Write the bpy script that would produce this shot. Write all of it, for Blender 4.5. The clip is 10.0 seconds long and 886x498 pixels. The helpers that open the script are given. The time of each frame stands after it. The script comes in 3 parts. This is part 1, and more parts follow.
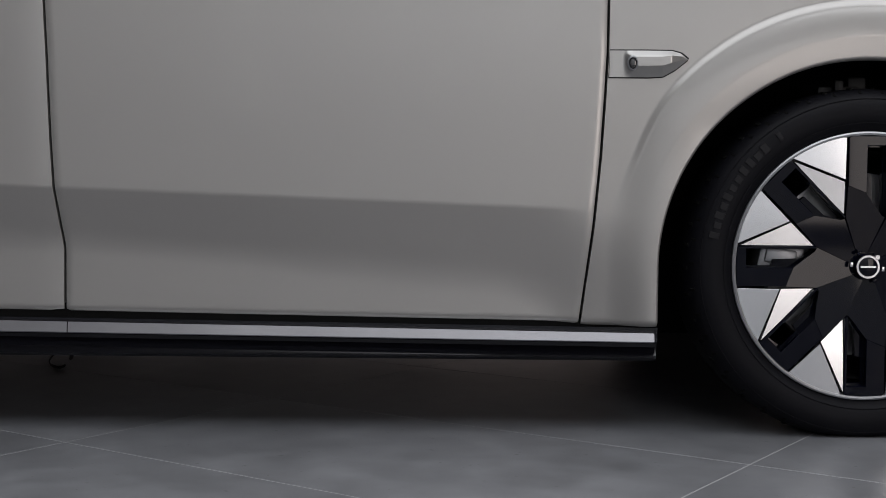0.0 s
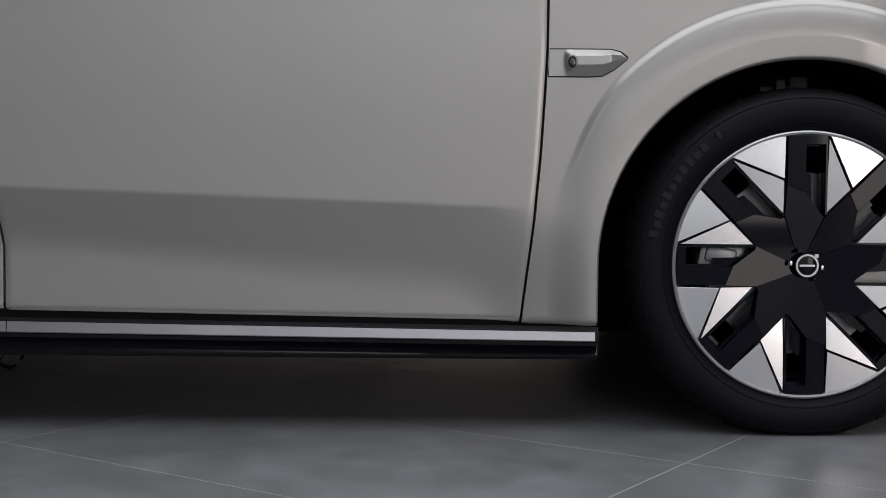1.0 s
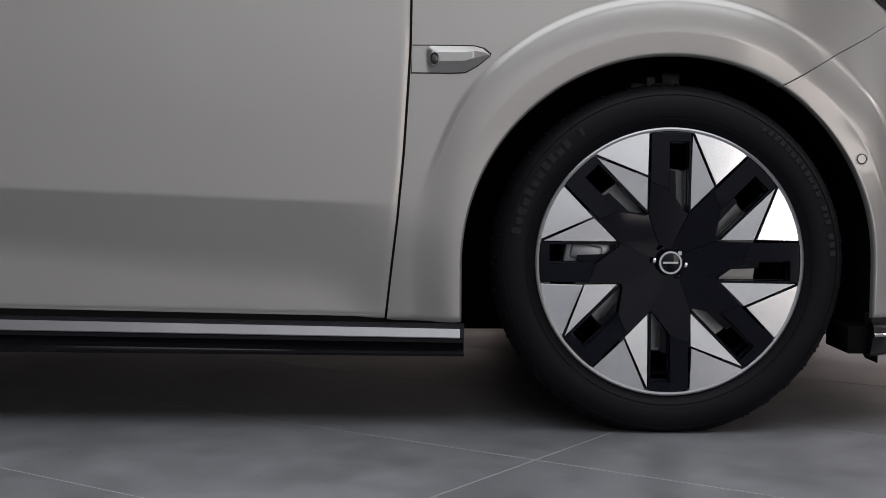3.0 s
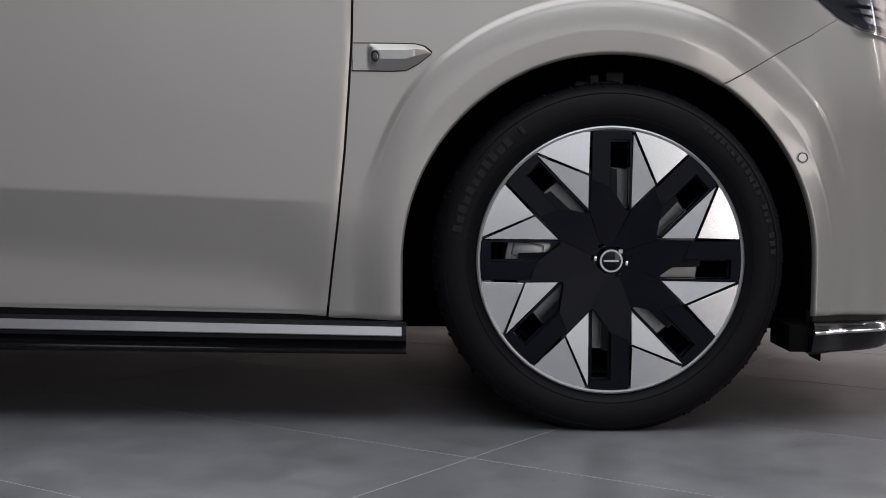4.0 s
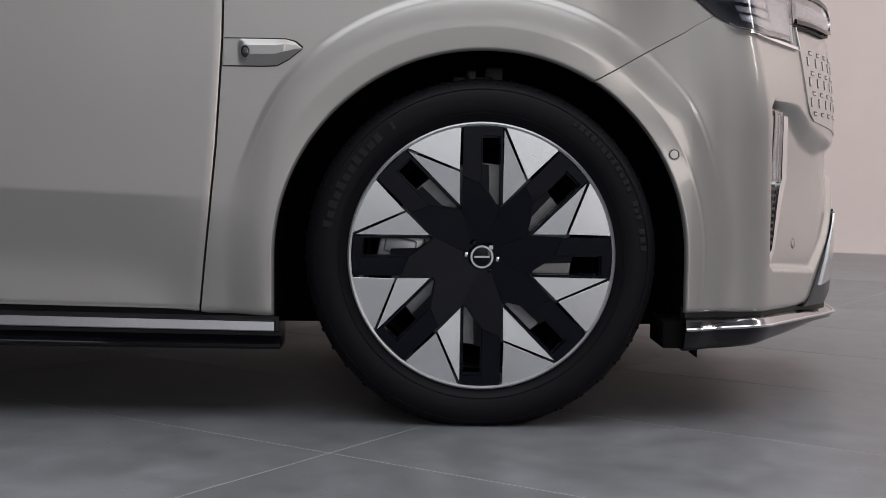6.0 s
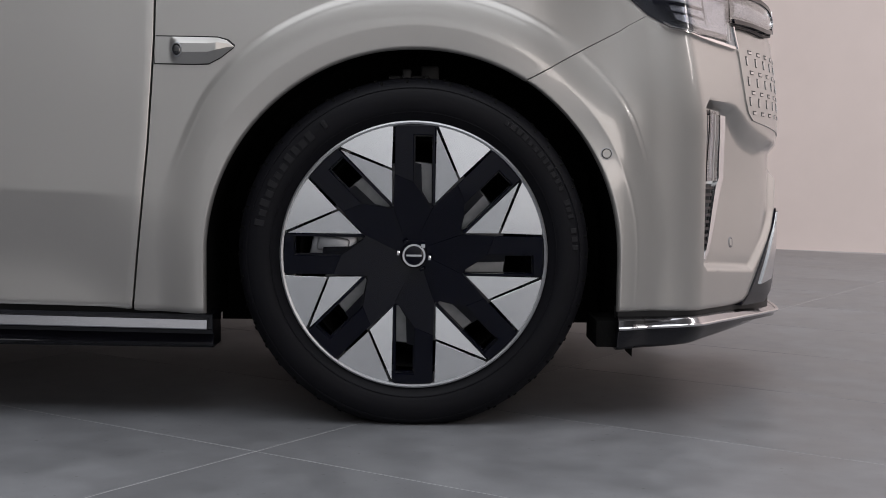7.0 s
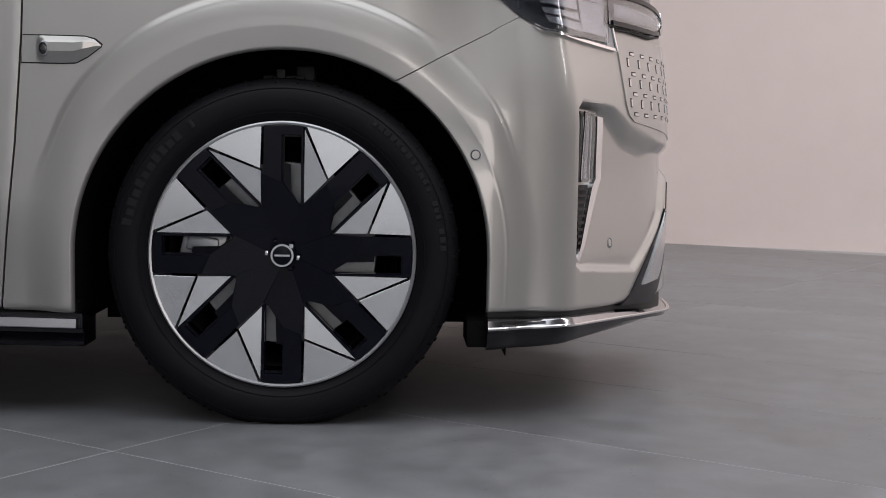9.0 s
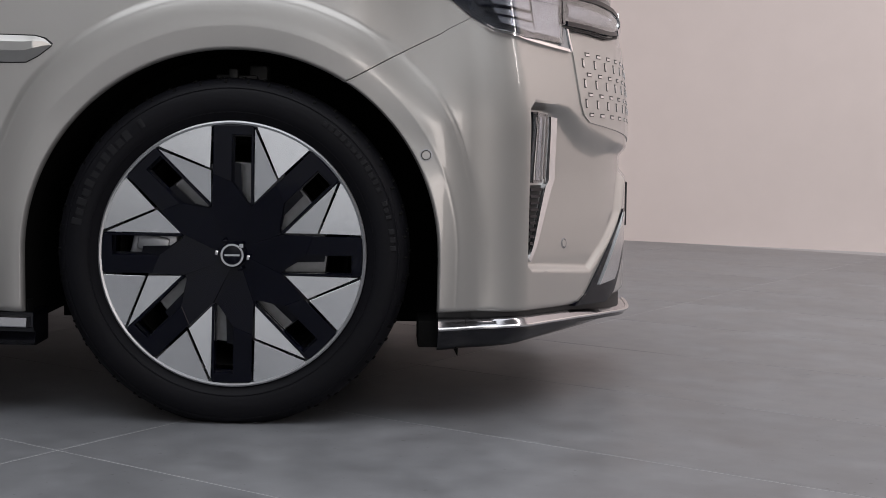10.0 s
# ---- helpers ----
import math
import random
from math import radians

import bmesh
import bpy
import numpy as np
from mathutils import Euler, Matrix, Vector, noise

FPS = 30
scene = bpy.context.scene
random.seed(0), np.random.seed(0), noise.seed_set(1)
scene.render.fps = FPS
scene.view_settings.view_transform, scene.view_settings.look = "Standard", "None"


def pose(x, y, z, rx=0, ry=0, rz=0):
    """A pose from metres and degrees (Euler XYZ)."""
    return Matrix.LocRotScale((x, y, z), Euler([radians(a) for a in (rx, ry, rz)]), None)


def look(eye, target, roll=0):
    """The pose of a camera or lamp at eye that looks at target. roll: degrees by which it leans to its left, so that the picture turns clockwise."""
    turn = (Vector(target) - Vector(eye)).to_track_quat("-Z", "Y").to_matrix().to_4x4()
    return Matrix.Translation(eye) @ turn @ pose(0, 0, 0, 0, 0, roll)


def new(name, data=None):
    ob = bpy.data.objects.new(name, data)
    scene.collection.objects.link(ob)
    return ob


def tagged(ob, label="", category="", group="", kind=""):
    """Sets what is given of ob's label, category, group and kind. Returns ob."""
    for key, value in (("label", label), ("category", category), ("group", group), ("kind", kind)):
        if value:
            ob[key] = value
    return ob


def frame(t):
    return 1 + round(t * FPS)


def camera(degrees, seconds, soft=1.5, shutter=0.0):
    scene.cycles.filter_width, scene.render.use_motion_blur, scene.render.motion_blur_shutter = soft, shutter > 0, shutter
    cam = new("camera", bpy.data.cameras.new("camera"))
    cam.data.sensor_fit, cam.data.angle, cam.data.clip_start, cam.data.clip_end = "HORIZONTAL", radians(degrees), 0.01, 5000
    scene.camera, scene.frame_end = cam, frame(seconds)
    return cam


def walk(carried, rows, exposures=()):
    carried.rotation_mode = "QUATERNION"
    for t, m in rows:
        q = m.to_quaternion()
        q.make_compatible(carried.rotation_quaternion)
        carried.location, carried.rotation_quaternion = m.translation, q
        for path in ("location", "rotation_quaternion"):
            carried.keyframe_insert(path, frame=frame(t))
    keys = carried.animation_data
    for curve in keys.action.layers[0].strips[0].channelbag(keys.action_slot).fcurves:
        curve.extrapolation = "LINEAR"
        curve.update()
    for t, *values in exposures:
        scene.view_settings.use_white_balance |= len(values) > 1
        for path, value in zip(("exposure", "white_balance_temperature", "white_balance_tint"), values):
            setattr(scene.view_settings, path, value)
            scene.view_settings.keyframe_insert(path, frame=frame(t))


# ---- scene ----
cam = camera(38.0, 10.0, soft=0.9)
PATH = [
    (0, (-0.863, -2.621, 0.541), (-0.864, -0.624, 0.422), 0.2),
    (0.5, (-0.829, -2.62, 0.539), (-0.814, -0.623, 0.422), 0.2),
    (1, (-0.767, -2.619, 0.538), (-0.748, -0.623, 0.42), 0.2),
    (1.5, (-0.701, -2.619, 0.537), (-0.679, -0.623, 0.42), 0.2),
    (2, (-0.626, -2.619, 0.536), (-0.605, -0.623, 0.419), 0.3),
    (2.5, (-0.552, -2.619, 0.536), (-0.535, -0.623, 0.417), 0.3),
    (4, (-0.381, -2.621, 0.539), (-0.352, -0.625, 0.413), 0.4),
    (4.5, (-0.325, -2.622, 0.54), (-0.296, -0.627, 0.412), 0.5),
    (5, (-0.264, -2.624, 0.542), (-0.231, -0.628, 0.412), 0.5),
    (5.5, (-0.196, -2.626, 0.545), (-0.162, -0.63, 0.411), 0.6),
    (7, (-0.004, -2.632, 0.554), (0.044, -0.638, 0.411), 0.8),
    (7.5, (0.056, -2.635, 0.558), (0.109, -0.641, 0.413), 0.9),
    (8, (0.119, -2.638, 0.563), (0.177, -0.644, 0.415), 0.9),
    (8.5, (0.174, -2.641, 0.567), (0.239, -0.648, 0.416), 1.0),
    (9, (0.234, -2.645, 0.573), (0.306, -0.652, 0.42), 1.1),
    (9.5, (0.283, -2.649, 0.578), (0.359, -0.656, 0.423), 1.2),
    (10, (0.326, -2.653, 0.584), (0.406, -0.661, 0.425), 1.3),
]
walk(cam, [(t, look(eye, target, roll)) for t, eye, target, roll in PATH])

# ---- world and light ----
ROOM = radians(-23)                       # the studio stands askew to the car


def room(u, v, z):
    return (u * math.cos(ROOM) - v * math.sin(ROOM), u * math.sin(ROOM) + v * math.cos(ROOM), z)


world = bpy.data.worlds.new("studio")
world.use_nodes = True
world.node_tree.nodes["Background"].inputs[0].default_value = (0.5, 0.5, 0.52, 1)
world.node_tree.nodes["Background"].inputs[1].default_value = 0.02
scene.world = world
scene.view_settings.exposure = 0.0


def softbox(name, at, target, wide, deep, watts, colour):
    data = bpy.data.lights.new(name, "AREA")
    data.shape, data.size, data.size_y, data.energy, data.color = "RECTANGLE", wide, deep, watts, colour
    ob = new(name, data)
    ob.matrix_world = look(at, target)
    return ob


softbox("overhead_softbox", (0.2, -0.8, 4.9), (0.2, -0.75, 0), 6.6, 7.6, 335, (0.945, 0.965, 1))
# added unseen fill: brightens the south wall that paint and wheel facets mirror
softbox("camera_side_fill", room(6.1, -6.5, 4.7), room(6.1, -9.5, 1.2), 9.0, 0.8, 450, (0.955, 0.97, 1))
softbox("upright_softbox", (2.75, -5.9, 1.15), (0.2, -0.2, 0.75), 1.5, 2.0, 36, (1, 0.89, 0.835))
# added unseen fills: one for the wall mirrored in the bumper pocket,
softbox("wall_fill", room(6.3, 2.6, 4.7), room(6.5, 5.9, 1.0), 7.5, 0.8, 440, (1, 0.93, 0.9))
# one hidden behind the car for the wall's warm glow
softbox("low_wall_fill", room(-2.4, 3.3, 0.75), room(0.3, 5.9, 0.7), 1.4, 0.8, 24, (1, 0.84, 0.78))

# ---- materials ----


def material(name, base, rough=0.5, metal=0.0, vary=0.1, grain=30.0, bump=0.0, coat=0.0, coarse=2.0, coat_rough=0.03, spec=0.5):
    m = bpy.data.materials.new(name)
    m.use_nodes = True
    t = m.node_tree
    p = t.nodes["Principled BSDF"]
    p.inputs["Roughness"].default_value, p.inputs["Metallic"].default_value = rough, metal
    p.inputs["Coat Weight"].default_value, p.inputs["Coat Roughness"].default_value = coat, coat_rough
    p.inputs["Specular IOR Level"].default_value = spec
    where = t.nodes.new("ShaderNodeTexCoord")
    fine, broad = t.nodes.new("ShaderNodeTexNoise"), t.nodes.new("ShaderNodeTexNoise")
    for n, k in ((fine, grain), (broad, coarse)):
        n.inputs["Scale"].default_value, n.inputs["Detail"].default_value = k, 5
        t.links.new(where.outputs["Object"], n.inputs["Vector"])
    mean = t.nodes.new("ShaderNodeMath")
    mean.operation = "ADD"
    t.links.new(fine.outputs[0], mean.inputs[0])
    t.links.new(broad.outputs[0], mean.inputs[1])
    ramp = t.nodes.new("ShaderNodeMapRange")
    ramp.inputs[1].default_value, ramp.inputs[2].default_value = 0.6, 1.4
    ramp.inputs[3].default_value, ramp.inputs[4].default_value = 1 - vary, 1 + vary
    t.links.new(mean.outputs[0], ramp.inputs[0])
    mix = t.nodes.new("ShaderNodeVectorMath")
    mix.operation = "SCALE"
    mix.inputs[0].default_value = base
    t.links.new(ramp.outputs[0], mix.inputs["Scale"])
    t.links.new(mix.outputs[0], p.inputs["Base Color"])
    if bump:
        b = t.nodes.new("ShaderNodeBump")
        b.inputs["Strength"].default_value, b.inputs["Distance"].default_value = 0.4, bump
        t.links.new(fine.outputs[0], b.inputs["Height"])
        t.links.new(b.outputs[0], p.inputs["Normal"])
    return m


PAINT = material("champagne_metallic_paint", (0.425, 0.412, 0.397), 0.40, 0.45, 0.03, 900, 0, 1.0, 1.2, 0.10)
CHROME = material("polished_chrome", (0.78, 0.78, 0.79), 0.12, 1.0, 0.03, 40)
SATIN = material("machined_silver", (0.70, 0.71, 0.73), 0.18, 0.95, 0.04, 120)
GLOSS_BLACK = material("gloss_black", (0.0014, 0.0018, 0.0065), 0.05, 0.0, 0.1, 60, 0, 0.0, spec=0.19)
SKIRT = material("gloss_black_skirt", (0.006, 0.006, 0.010), 0.12, 0.0, 0.1, 60, 0, 0.0)
BLACK = material("black_plastic", (0.012, 0.012, 0.013), 0.6, 0.0, 0.2, 80, 0.0005)
LINER = material("wheel_arch_felt", (0.006, 0.006, 0.006), 0.95, 0.0, 0.3, 200, 0.002, spec=0.1)
RUBBER = material("tyre_rubber", (0.0045, 0.0045, 0.0068), 0.6, 0.0, 0.25, 160, 0.0004, coarse=6, spec=0.17)
LETTER = material("raised_rubber_lettering", (0.0085, 0.0085, 0.0110), 0.50, 0.0, 0.2, 160, spec=0.25)
STEEL = material("brake_steel", (0.24, 0.24, 0.245), 0.38, 0.9, 0.15, 90)
SILL = material("brushed_bright_trim", (0.36, 0.36, 0.38), 0.15, 1.0, 0.04, 60)
RING = material("satin_rim_edge", (0.46, 0.47, 0.49), 0.36, 0.95, 0.04, 90)
UNDER = material("underbody_panels", (0.24, 0.24, 0.245), 0.6, 0.0, 0.3, 20, 0.001)
GREY = material("grey_alloy", (0.35, 0.36, 0.38), 0.4, 0.6, 0.15, 60)
LAMP_DARK = material("lamp_housing", (0.012, 0.014, 0.020), 0.25, 0.2, 0.2, 40)
LAMP_GREY = material("lamp_reflector", (0.28, 0.295, 0.335), 0.22, 0.85, 0.1, 30)
GROUT = material("pale_grout", (0.34, 0.34, 0.355), 0.42, 0.0, 0.15, 60)
WALL = material("rose_grey_wall", (0.595, 0.530, 0.515), 0.85, 0.0, 0.03, 6, 0.0008, coarse=0.5)
PALE = material("grey_studio_wall", (0.58, 0.58, 0.58), 0.85, 0.0, 0.03, 6, 0.0008, coarse=0.5)
# the unlit east side, put into the unseen wall's colour
EAST_DARK = material("darkened_unseen_wall", (0.14, 0.138, 0.138), 0.9, 0.0, 0.05, 6)
CEILING = material("grey_ceiling", (0.35, 0.35, 0.36), 0.9, 0.0, 0.05, 6)
LENS = material("dark_lens", (0.006, 0.006, 0.008), 0.06, 0.0, 0.1, 50, 0, 1.0)


def glass(name, tint):
    m = bpy.data.materials.new(name)
    m.use_nodes = True
    t = m.node_tree
    p = t.nodes["Principled BSDF"]
    p.inputs["Base Color"].default_value = (*tint, 1)
    p.inputs["Transmission Weight"].default_value, p.inputs["Roughness"].default_value, p.inputs["IOR"].default_value = 1.0, 0.02, 1.45
    return m


GLASS = glass("clear_lamp_glass", (0.93, 0.95, 0.97))


def tile_material():
    m = material("grey_stone_tile", (0.162, 0.166, 0.178), 0.36, 0.0, 0.16, 14, 0.0, coarse=1.6)
    t = m.node_tree
    p = t.nodes["Principled BSDF"]
    where = t.nodes.new("ShaderNodeNewGeometry")
    # cloudy patches, small dark pits and uneven gloss
    spots, cloud = t.nodes.new("ShaderNodeTexNoise"), t.nodes.new("ShaderNodeTexNoise")
    spots.inputs["Scale"].default_value, spots.inputs["Detail"].default_value = 55, 2
    cloud.inputs["Scale"].default_value, cloud.inputs["Detail"].default_value, cloud.inputs["Roughness"].default_value = 4.5, 8, 0.62
    for n in (spots, cloud):
        t.links.new(where.outputs["Position"], n.inputs["Vector"])
    pits = t.nodes.new("ShaderNodeMapRange")
    for k, v in zip((1, 2, 3, 4), (0.69, 0.75, 1.0, 0.6)):
        pits.inputs[k].default_value = v
    t.links.new(spots.outputs[0], pits.inputs[0])
    shade = t.nodes.new("ShaderNodeMapRange")
    for k, v in zip((1, 2, 3, 4), (0.32, 0.68, 0.80, 1.20)):
        shade.inputs[k].default_value = v
    t.links.new(cloud.outputs[0], shade.inputs[0])
    both = t.nodes.new("ShaderNodeMath")
    both.operation = "MULTIPLY"
    t.links.new(pits.outputs[0], both.inputs[0])
    t.links.new(shade.outputs[0], both.inputs[1])
    lone = t.nodes.new("ShaderNodeObjectInfo")
    each = t.nodes.new("ShaderNodeMapRange")
    each.inputs[3].default_value, each.inputs[4].default_value = 0.95, 1.05
    t.links.new(lone.outputs["Random"], each.inputs[0])
    all3 = t.nodes.new("ShaderNodeMath")
    all3.operation = "MULTIPLY"
    t.links.new(both.outputs[0], all3.inputs[0])
    t.links.new(each.outputs[0], all3.inputs[1])
    old = p.inputs["Base Color"].links[0].from_socket
    mul = t.nodes.new("ShaderNodeVectorMath")
    mul.operation = "SCALE"
    t.links.new(old, mul.inputs[0])
    t.links.new(all3.outputs[0], mul.inputs["Scale"])
    t.links.new(mul.outputs[0], p.inputs["Base Color"])
    rough = t.nodes.new("ShaderNodeMapRange")
    for k, v in zip((1, 2, 3, 4), (0.3, 0.7, 0.33, 0.46)):
        rough.inputs[k].default_value = v
    t.links.new(cloud.outputs[0], rough.inputs[0])
    t.links.new(rough.outputs[0], p.inputs["Roughness"])
    return m


TILE = tile_material()

# ---- the car's skin ----


def smooth(a, b, v):
    u = min(1.0, max(0.0, (v - a) / (b - a)))
    return u * u * (3 - 2 * u)


def chaikin(points, rounds):
    for _ in range(rounds):
        out = [points[0]]
        for p, q in zip(points, points[1:]):
            out += [tuple(0.75 * a + 0.25 * b for a, b in zip(p, q)), tuple(0.25 * a + 0.75 * b for a, b in zip(p, q))]
        points = out + [points[-1]]
    return points


# the car's outline in plan, from the doors round the front corner to its middle
PLAN = np.array(chaikin([(-4.2, 0), (0.37, 0.0), (0.50, 0.012), (0.60, 0.07), (0.655, 0.15), (0.72, 0.245), (0.80, 0.375),
                         (0.872, 0.50), (0.918, 0.62), (0.95, 0.78), (0.965, 1.0)], 5))
RUN = np.r_[0, np.cumsum(np.hypot(*np.diff(PLAN, axis=0).T))] - 4.2
SLOPE = np.gradient(PLAN, RUN, axis=0)
HUB_Z = 0.352
POCKET = [(0.645, 0.33), (0.650, 0.668), (0.676, 0.686), (0.83, 0.680), (0.93, 0.646), (1.13, 0.606), (1.62, 0.585), (1.62, 0.525), (1.28, 0.505),
          (1.20, 0.42), (0.97, 0.295), (0.665, 0.318)]


def edge_distance(poly, u, v):
    """How deep (u, v) lies inside a polygon; 0 outside."""
    inside, near = False, 9.0
    for (a, b), (c, d) in zip(poly, poly[1:] + poly[:1]):
        if (b > v) != (d > v) and u < (c - a) * (v - b) / (d - b) + a:
            inside = not inside
        k = min(1.0, max(0.0, ((u - a) * (c - a) + (v - b) * (d - b)) / ((c - a) ** 2 + (d - b) ** 2)))
        near = min(near, math.hypot(u - a - k * (c - a), v - b - k * (d - b)))
    return near if inside else 0.0


def body_out(s, z, pocket=True):
    """How far the skin stands outside the plain outline at s along it and height z."""
    crease = 0.512 - 0.0383 * (s + 1.766)
    tuck = 0.0
    if z < crease:
        long = 0.14 + 0.05 * smooth(-1.6, -0.7, s) + 0.12 * smooth(-0.75, -0.50, s)
        u = min(1.0, (crease - z) / long)
        tuck = (u if u < 0.6 else 0.6 + 0.2 * (1 - ((1 - u) / 0.4) ** 2)) / 0.8
        soft = smooth(-0.66, -0.53, s)
        tuck = (0.038 - 0.006 * soft) * (tuck * (1 - soft) + smooth(0, 1, u) * soft)
    tuck *= 1.0 if s < 0 else 0.55 * (1 - smooth(0.45, 0.62, s))
    out = -tuck - 0.12 * max(0.0, z - 0.66) ** 2 - 0.011 * (z - 0.5)
    out -= (0.052 - 0.03 * smooth(0.62, 1.0, s)) * smooth(0.62, 0.95, z) * smooth(0.22, 0.50, s)
    out -= 0.024 * smooth(0.1, 0.4, s) * (1 - smooth(0.5, 0.65, s))
    r = math.hypot(s, z - HUB_Z)
    if z < HUB_Z:
        r = math.hypot(abs(s), 0.35 * (HUB_Z - z))
    rim_r = 0.545 - (0.014 * (1 - smooth(0.55, 0.72, z)) if s < 0 else 0.012 * (1 - smooth(0.52, 0.70, z)))
    if r > rim_r:
        crisp = 0.0
    elif r > rim_r - 0.018:
        crisp = 0.0075 * smooth(rim_r, rim_r - 0.018, r)
    elif r > 0.467:
        crisp = 0.0075 + 0.009 * (1 - ((r - 0.467) / (rim_r - 0.485)) ** 2)
    else:
        crisp = 0.0165 - 0.13 * (0.467 - r)
    gentle = 0.0155 * smooth(0.535, 0.44, r)
    if s > 0.2:
        # towards the front the flare leans forward as one plane, with a fine bead on it
        d = max(0.0, 0.55 - r)
        lean = 0.17 * (d * d / 0.08 if d < 0.04 else d - 0.02) + 0.0006 * math.exp(-((r - 0.467) / 0.0035) ** 2)
        gentle += (lean - gentle) * smooth(0.2, 0.36, s)
    w = smooth(0.46, 0.66, z)
    flare = crisp * w + gentle * (1 - w)
    out += flare + (0.75 * tuck * (1 - smooth(0.44, 0.53, r)) if r < 0.53 else 0)
    if pocket and s > 0.62 and z < 0.7:
        d = edge_distance(POCKET, s, z)
        if d > 0:
            out -= 0.034 * smooth(0, 0.016 + 0.05 * smooth(0.75, 0.95, s) * smooth(0.36, 0.5, z) * (1 - 0.7 * smooth(1.0, 1.15, s)), d) * (1 - 0.45 * smooth(0.70, 1.10, s)) * (0.55 + 0.45 * smooth(0.32, 0.55, z))
    return out


def skin(s, z, off=0.0, pocket=True):
    """The place on the car's skin, off metres outside it."""
    x, y = np.interp(s, RUN, PLAN[:, 0]), np.interp(s, RUN, PLAN[:, 1])
    tx, ty = np.interp(s, RUN, SLOPE[:, 0]), np.interp(s, RUN, SLOPE[:, 1])
    k = (body_out(s, z, pocket) + off) / math.hypot(tx, ty)
    return (x + ty * k, y - tx * k, z)


# ---- mesh helpers ----


def part(name, bm, mat, parent=None, label="", smooth_shade=True, angle=40):
    me = bpy.data.meshes.new(name)
    bmesh.ops.recalc_face_normals(bm, faces=bm.faces)
    for e in bm.edges:
        e.smooth = len(e.link_faces) == 2 and e.calc_face_angle(0) < radians(angle)
    for f in bm.faces:
        f.smooth = smooth_shade
    bm.to_mesh(me)
    bm.free()
    me.materials.append(mat)
    ob = new(name, me)
    ob.parent = parent
    if label:
        ob["label"] = label
    return ob


def grid_slab(bm, front, back):
    """A closed slab between two grids of places."""
    rows, cols = len(front), len(front[0])
    f = [[bm.verts.new(p) for p in row] for row in front]
    b = [[bm.verts.new(p) for p in row] for row in back]
    for i in range(rows - 1):
        for j in range(cols - 1):
            bm.faces.new((f[i][j], f[i][j + 1], f[i + 1][j + 1], f[i + 1][j]))
            bm.faces.new((b[i][j], b[i + 1][j], b[i + 1][j + 1], b[i][j + 1]))
    ring = [(0, j) for j in range(cols)] + [(i, cols - 1) for i in range(1, rows)]
    ring += [(rows - 1, j) for j in range(cols - 2, -1, -1)] + [(i, 0) for i in range(rows - 2, 0, -1)]
    for (a, c), (d, e) in zip(ring, ring[1:] + ring[:1]):
        bm.faces.new((f[a][c], f[d][e], b[d][e], b[a][c]))
    return bm


def along(line, n):
    """n + 1 even steps along a bent line."""
    line = np.array(line, float)
    run = np.r_[0, np.cumsum(np.linalg.norm(np.diff(line, axis=0), axis=1))]
    want = np.linspace(0, run[-1], n + 1)
    return np.stack([np.interp(want, run, line[:, k]) for k in range(line.shape[1])], -1)


def loft(low, high, nu, nv, off=0.0, thick=0.012, bm=None, swell=0.0, pocket=True):
    """A slab on the car's skin between two lines of (s, z)."""
    bm = bm or bmesh.new()
    a, b = along(low, nu), along(high, nu)
    front, back = [], []
    for j in range(nv + 1):
        v = j / nv
        row = a * (1 - v) + b * v
        lift = off + swell * (1 - (2 * v - 1) ** 2)
        front.append([skin(s, z, lift, pocket) for s, z in row])
        back.append([skin(s, z, off - thick, pocket) for s, z in row])
    return grid_slab(bm, front, back)


def box(bm, x0, x1, y0, y1, z0, z1, m=None, bevel=0.0):
    r = bmesh.ops.create_cube(bm, size=1)
    bmesh.ops.transform(bm, verts=r["verts"], matrix=Matrix.Translation(((x0 + x1) / 2, (y0 + y1) / 2, (z0 + z1) / 2)) @ Matrix.Diagonal((x1 - x0, y1 - y0, z1 - z0, 1)))
    if m:
        bmesh.ops.transform(bm, verts=r["verts"], matrix=m)
    if bevel:
        edges = {e for v in r["verts"] for e in v.link_edges}
        bmesh.ops.bevel(bm, geom=list(edges), offset=bevel, segments=2, affect="EDGES", profile=0.5)
    return bm


def lathe(profile, steps, centre=(0, 0, 0), closed=False):
    """Turn a profile of (radius, y) about the axle."""
    bm = bmesh.new()
    rings = []
    for k in range(steps):
        a = 2 * math.pi * k / steps
        rings.append([bm.verts.new((centre[0] + r * math.cos(a), centre[1] + y, centre[2] + r * math.sin(a))) for r, y in profile])
    n = len(profile)
    for k in range(steps):
        p, q = rings[k], rings[(k + 1) % steps]
        for j in range(n if closed else n - 1):
            bm.faces.new((p[j], p[(j + 1) % n], q[(j + 1) % n], q[j]))
    return bm


def plate(points, front, back, bm=None, hole=None):
    """A flat plate of (u, v) outline, u and v across the wheel; front and back give the depth at (u, v)."""
    bm = bm or bmesh.new()
    loops = [points] + ([hole] if hole else [])
    faces_at = []
    for depth in (front, back):
        edges, rings = [], []
        for loop in loops:
            vs = [bm.verts.new((u, depth(u, v), v)) for u, v in loop]
            rings.append(vs)
            edges += [bm.edges.new((a, b)) for a, b in zip(vs, vs[1:] + vs[:1])]
        bmesh.ops.triangle_fill(bm, use_beauty=True, use_dissolve=False, edges=edges)
        faces_at.append(rings)
    for ra, rb in zip(*faces_at):
        for k in range(len(ra)):
            bm.faces.new((ra[k], ra[(k + 1) % len(ra)], rb[(k + 1) % len(ra)], rb[k]))
    return bm


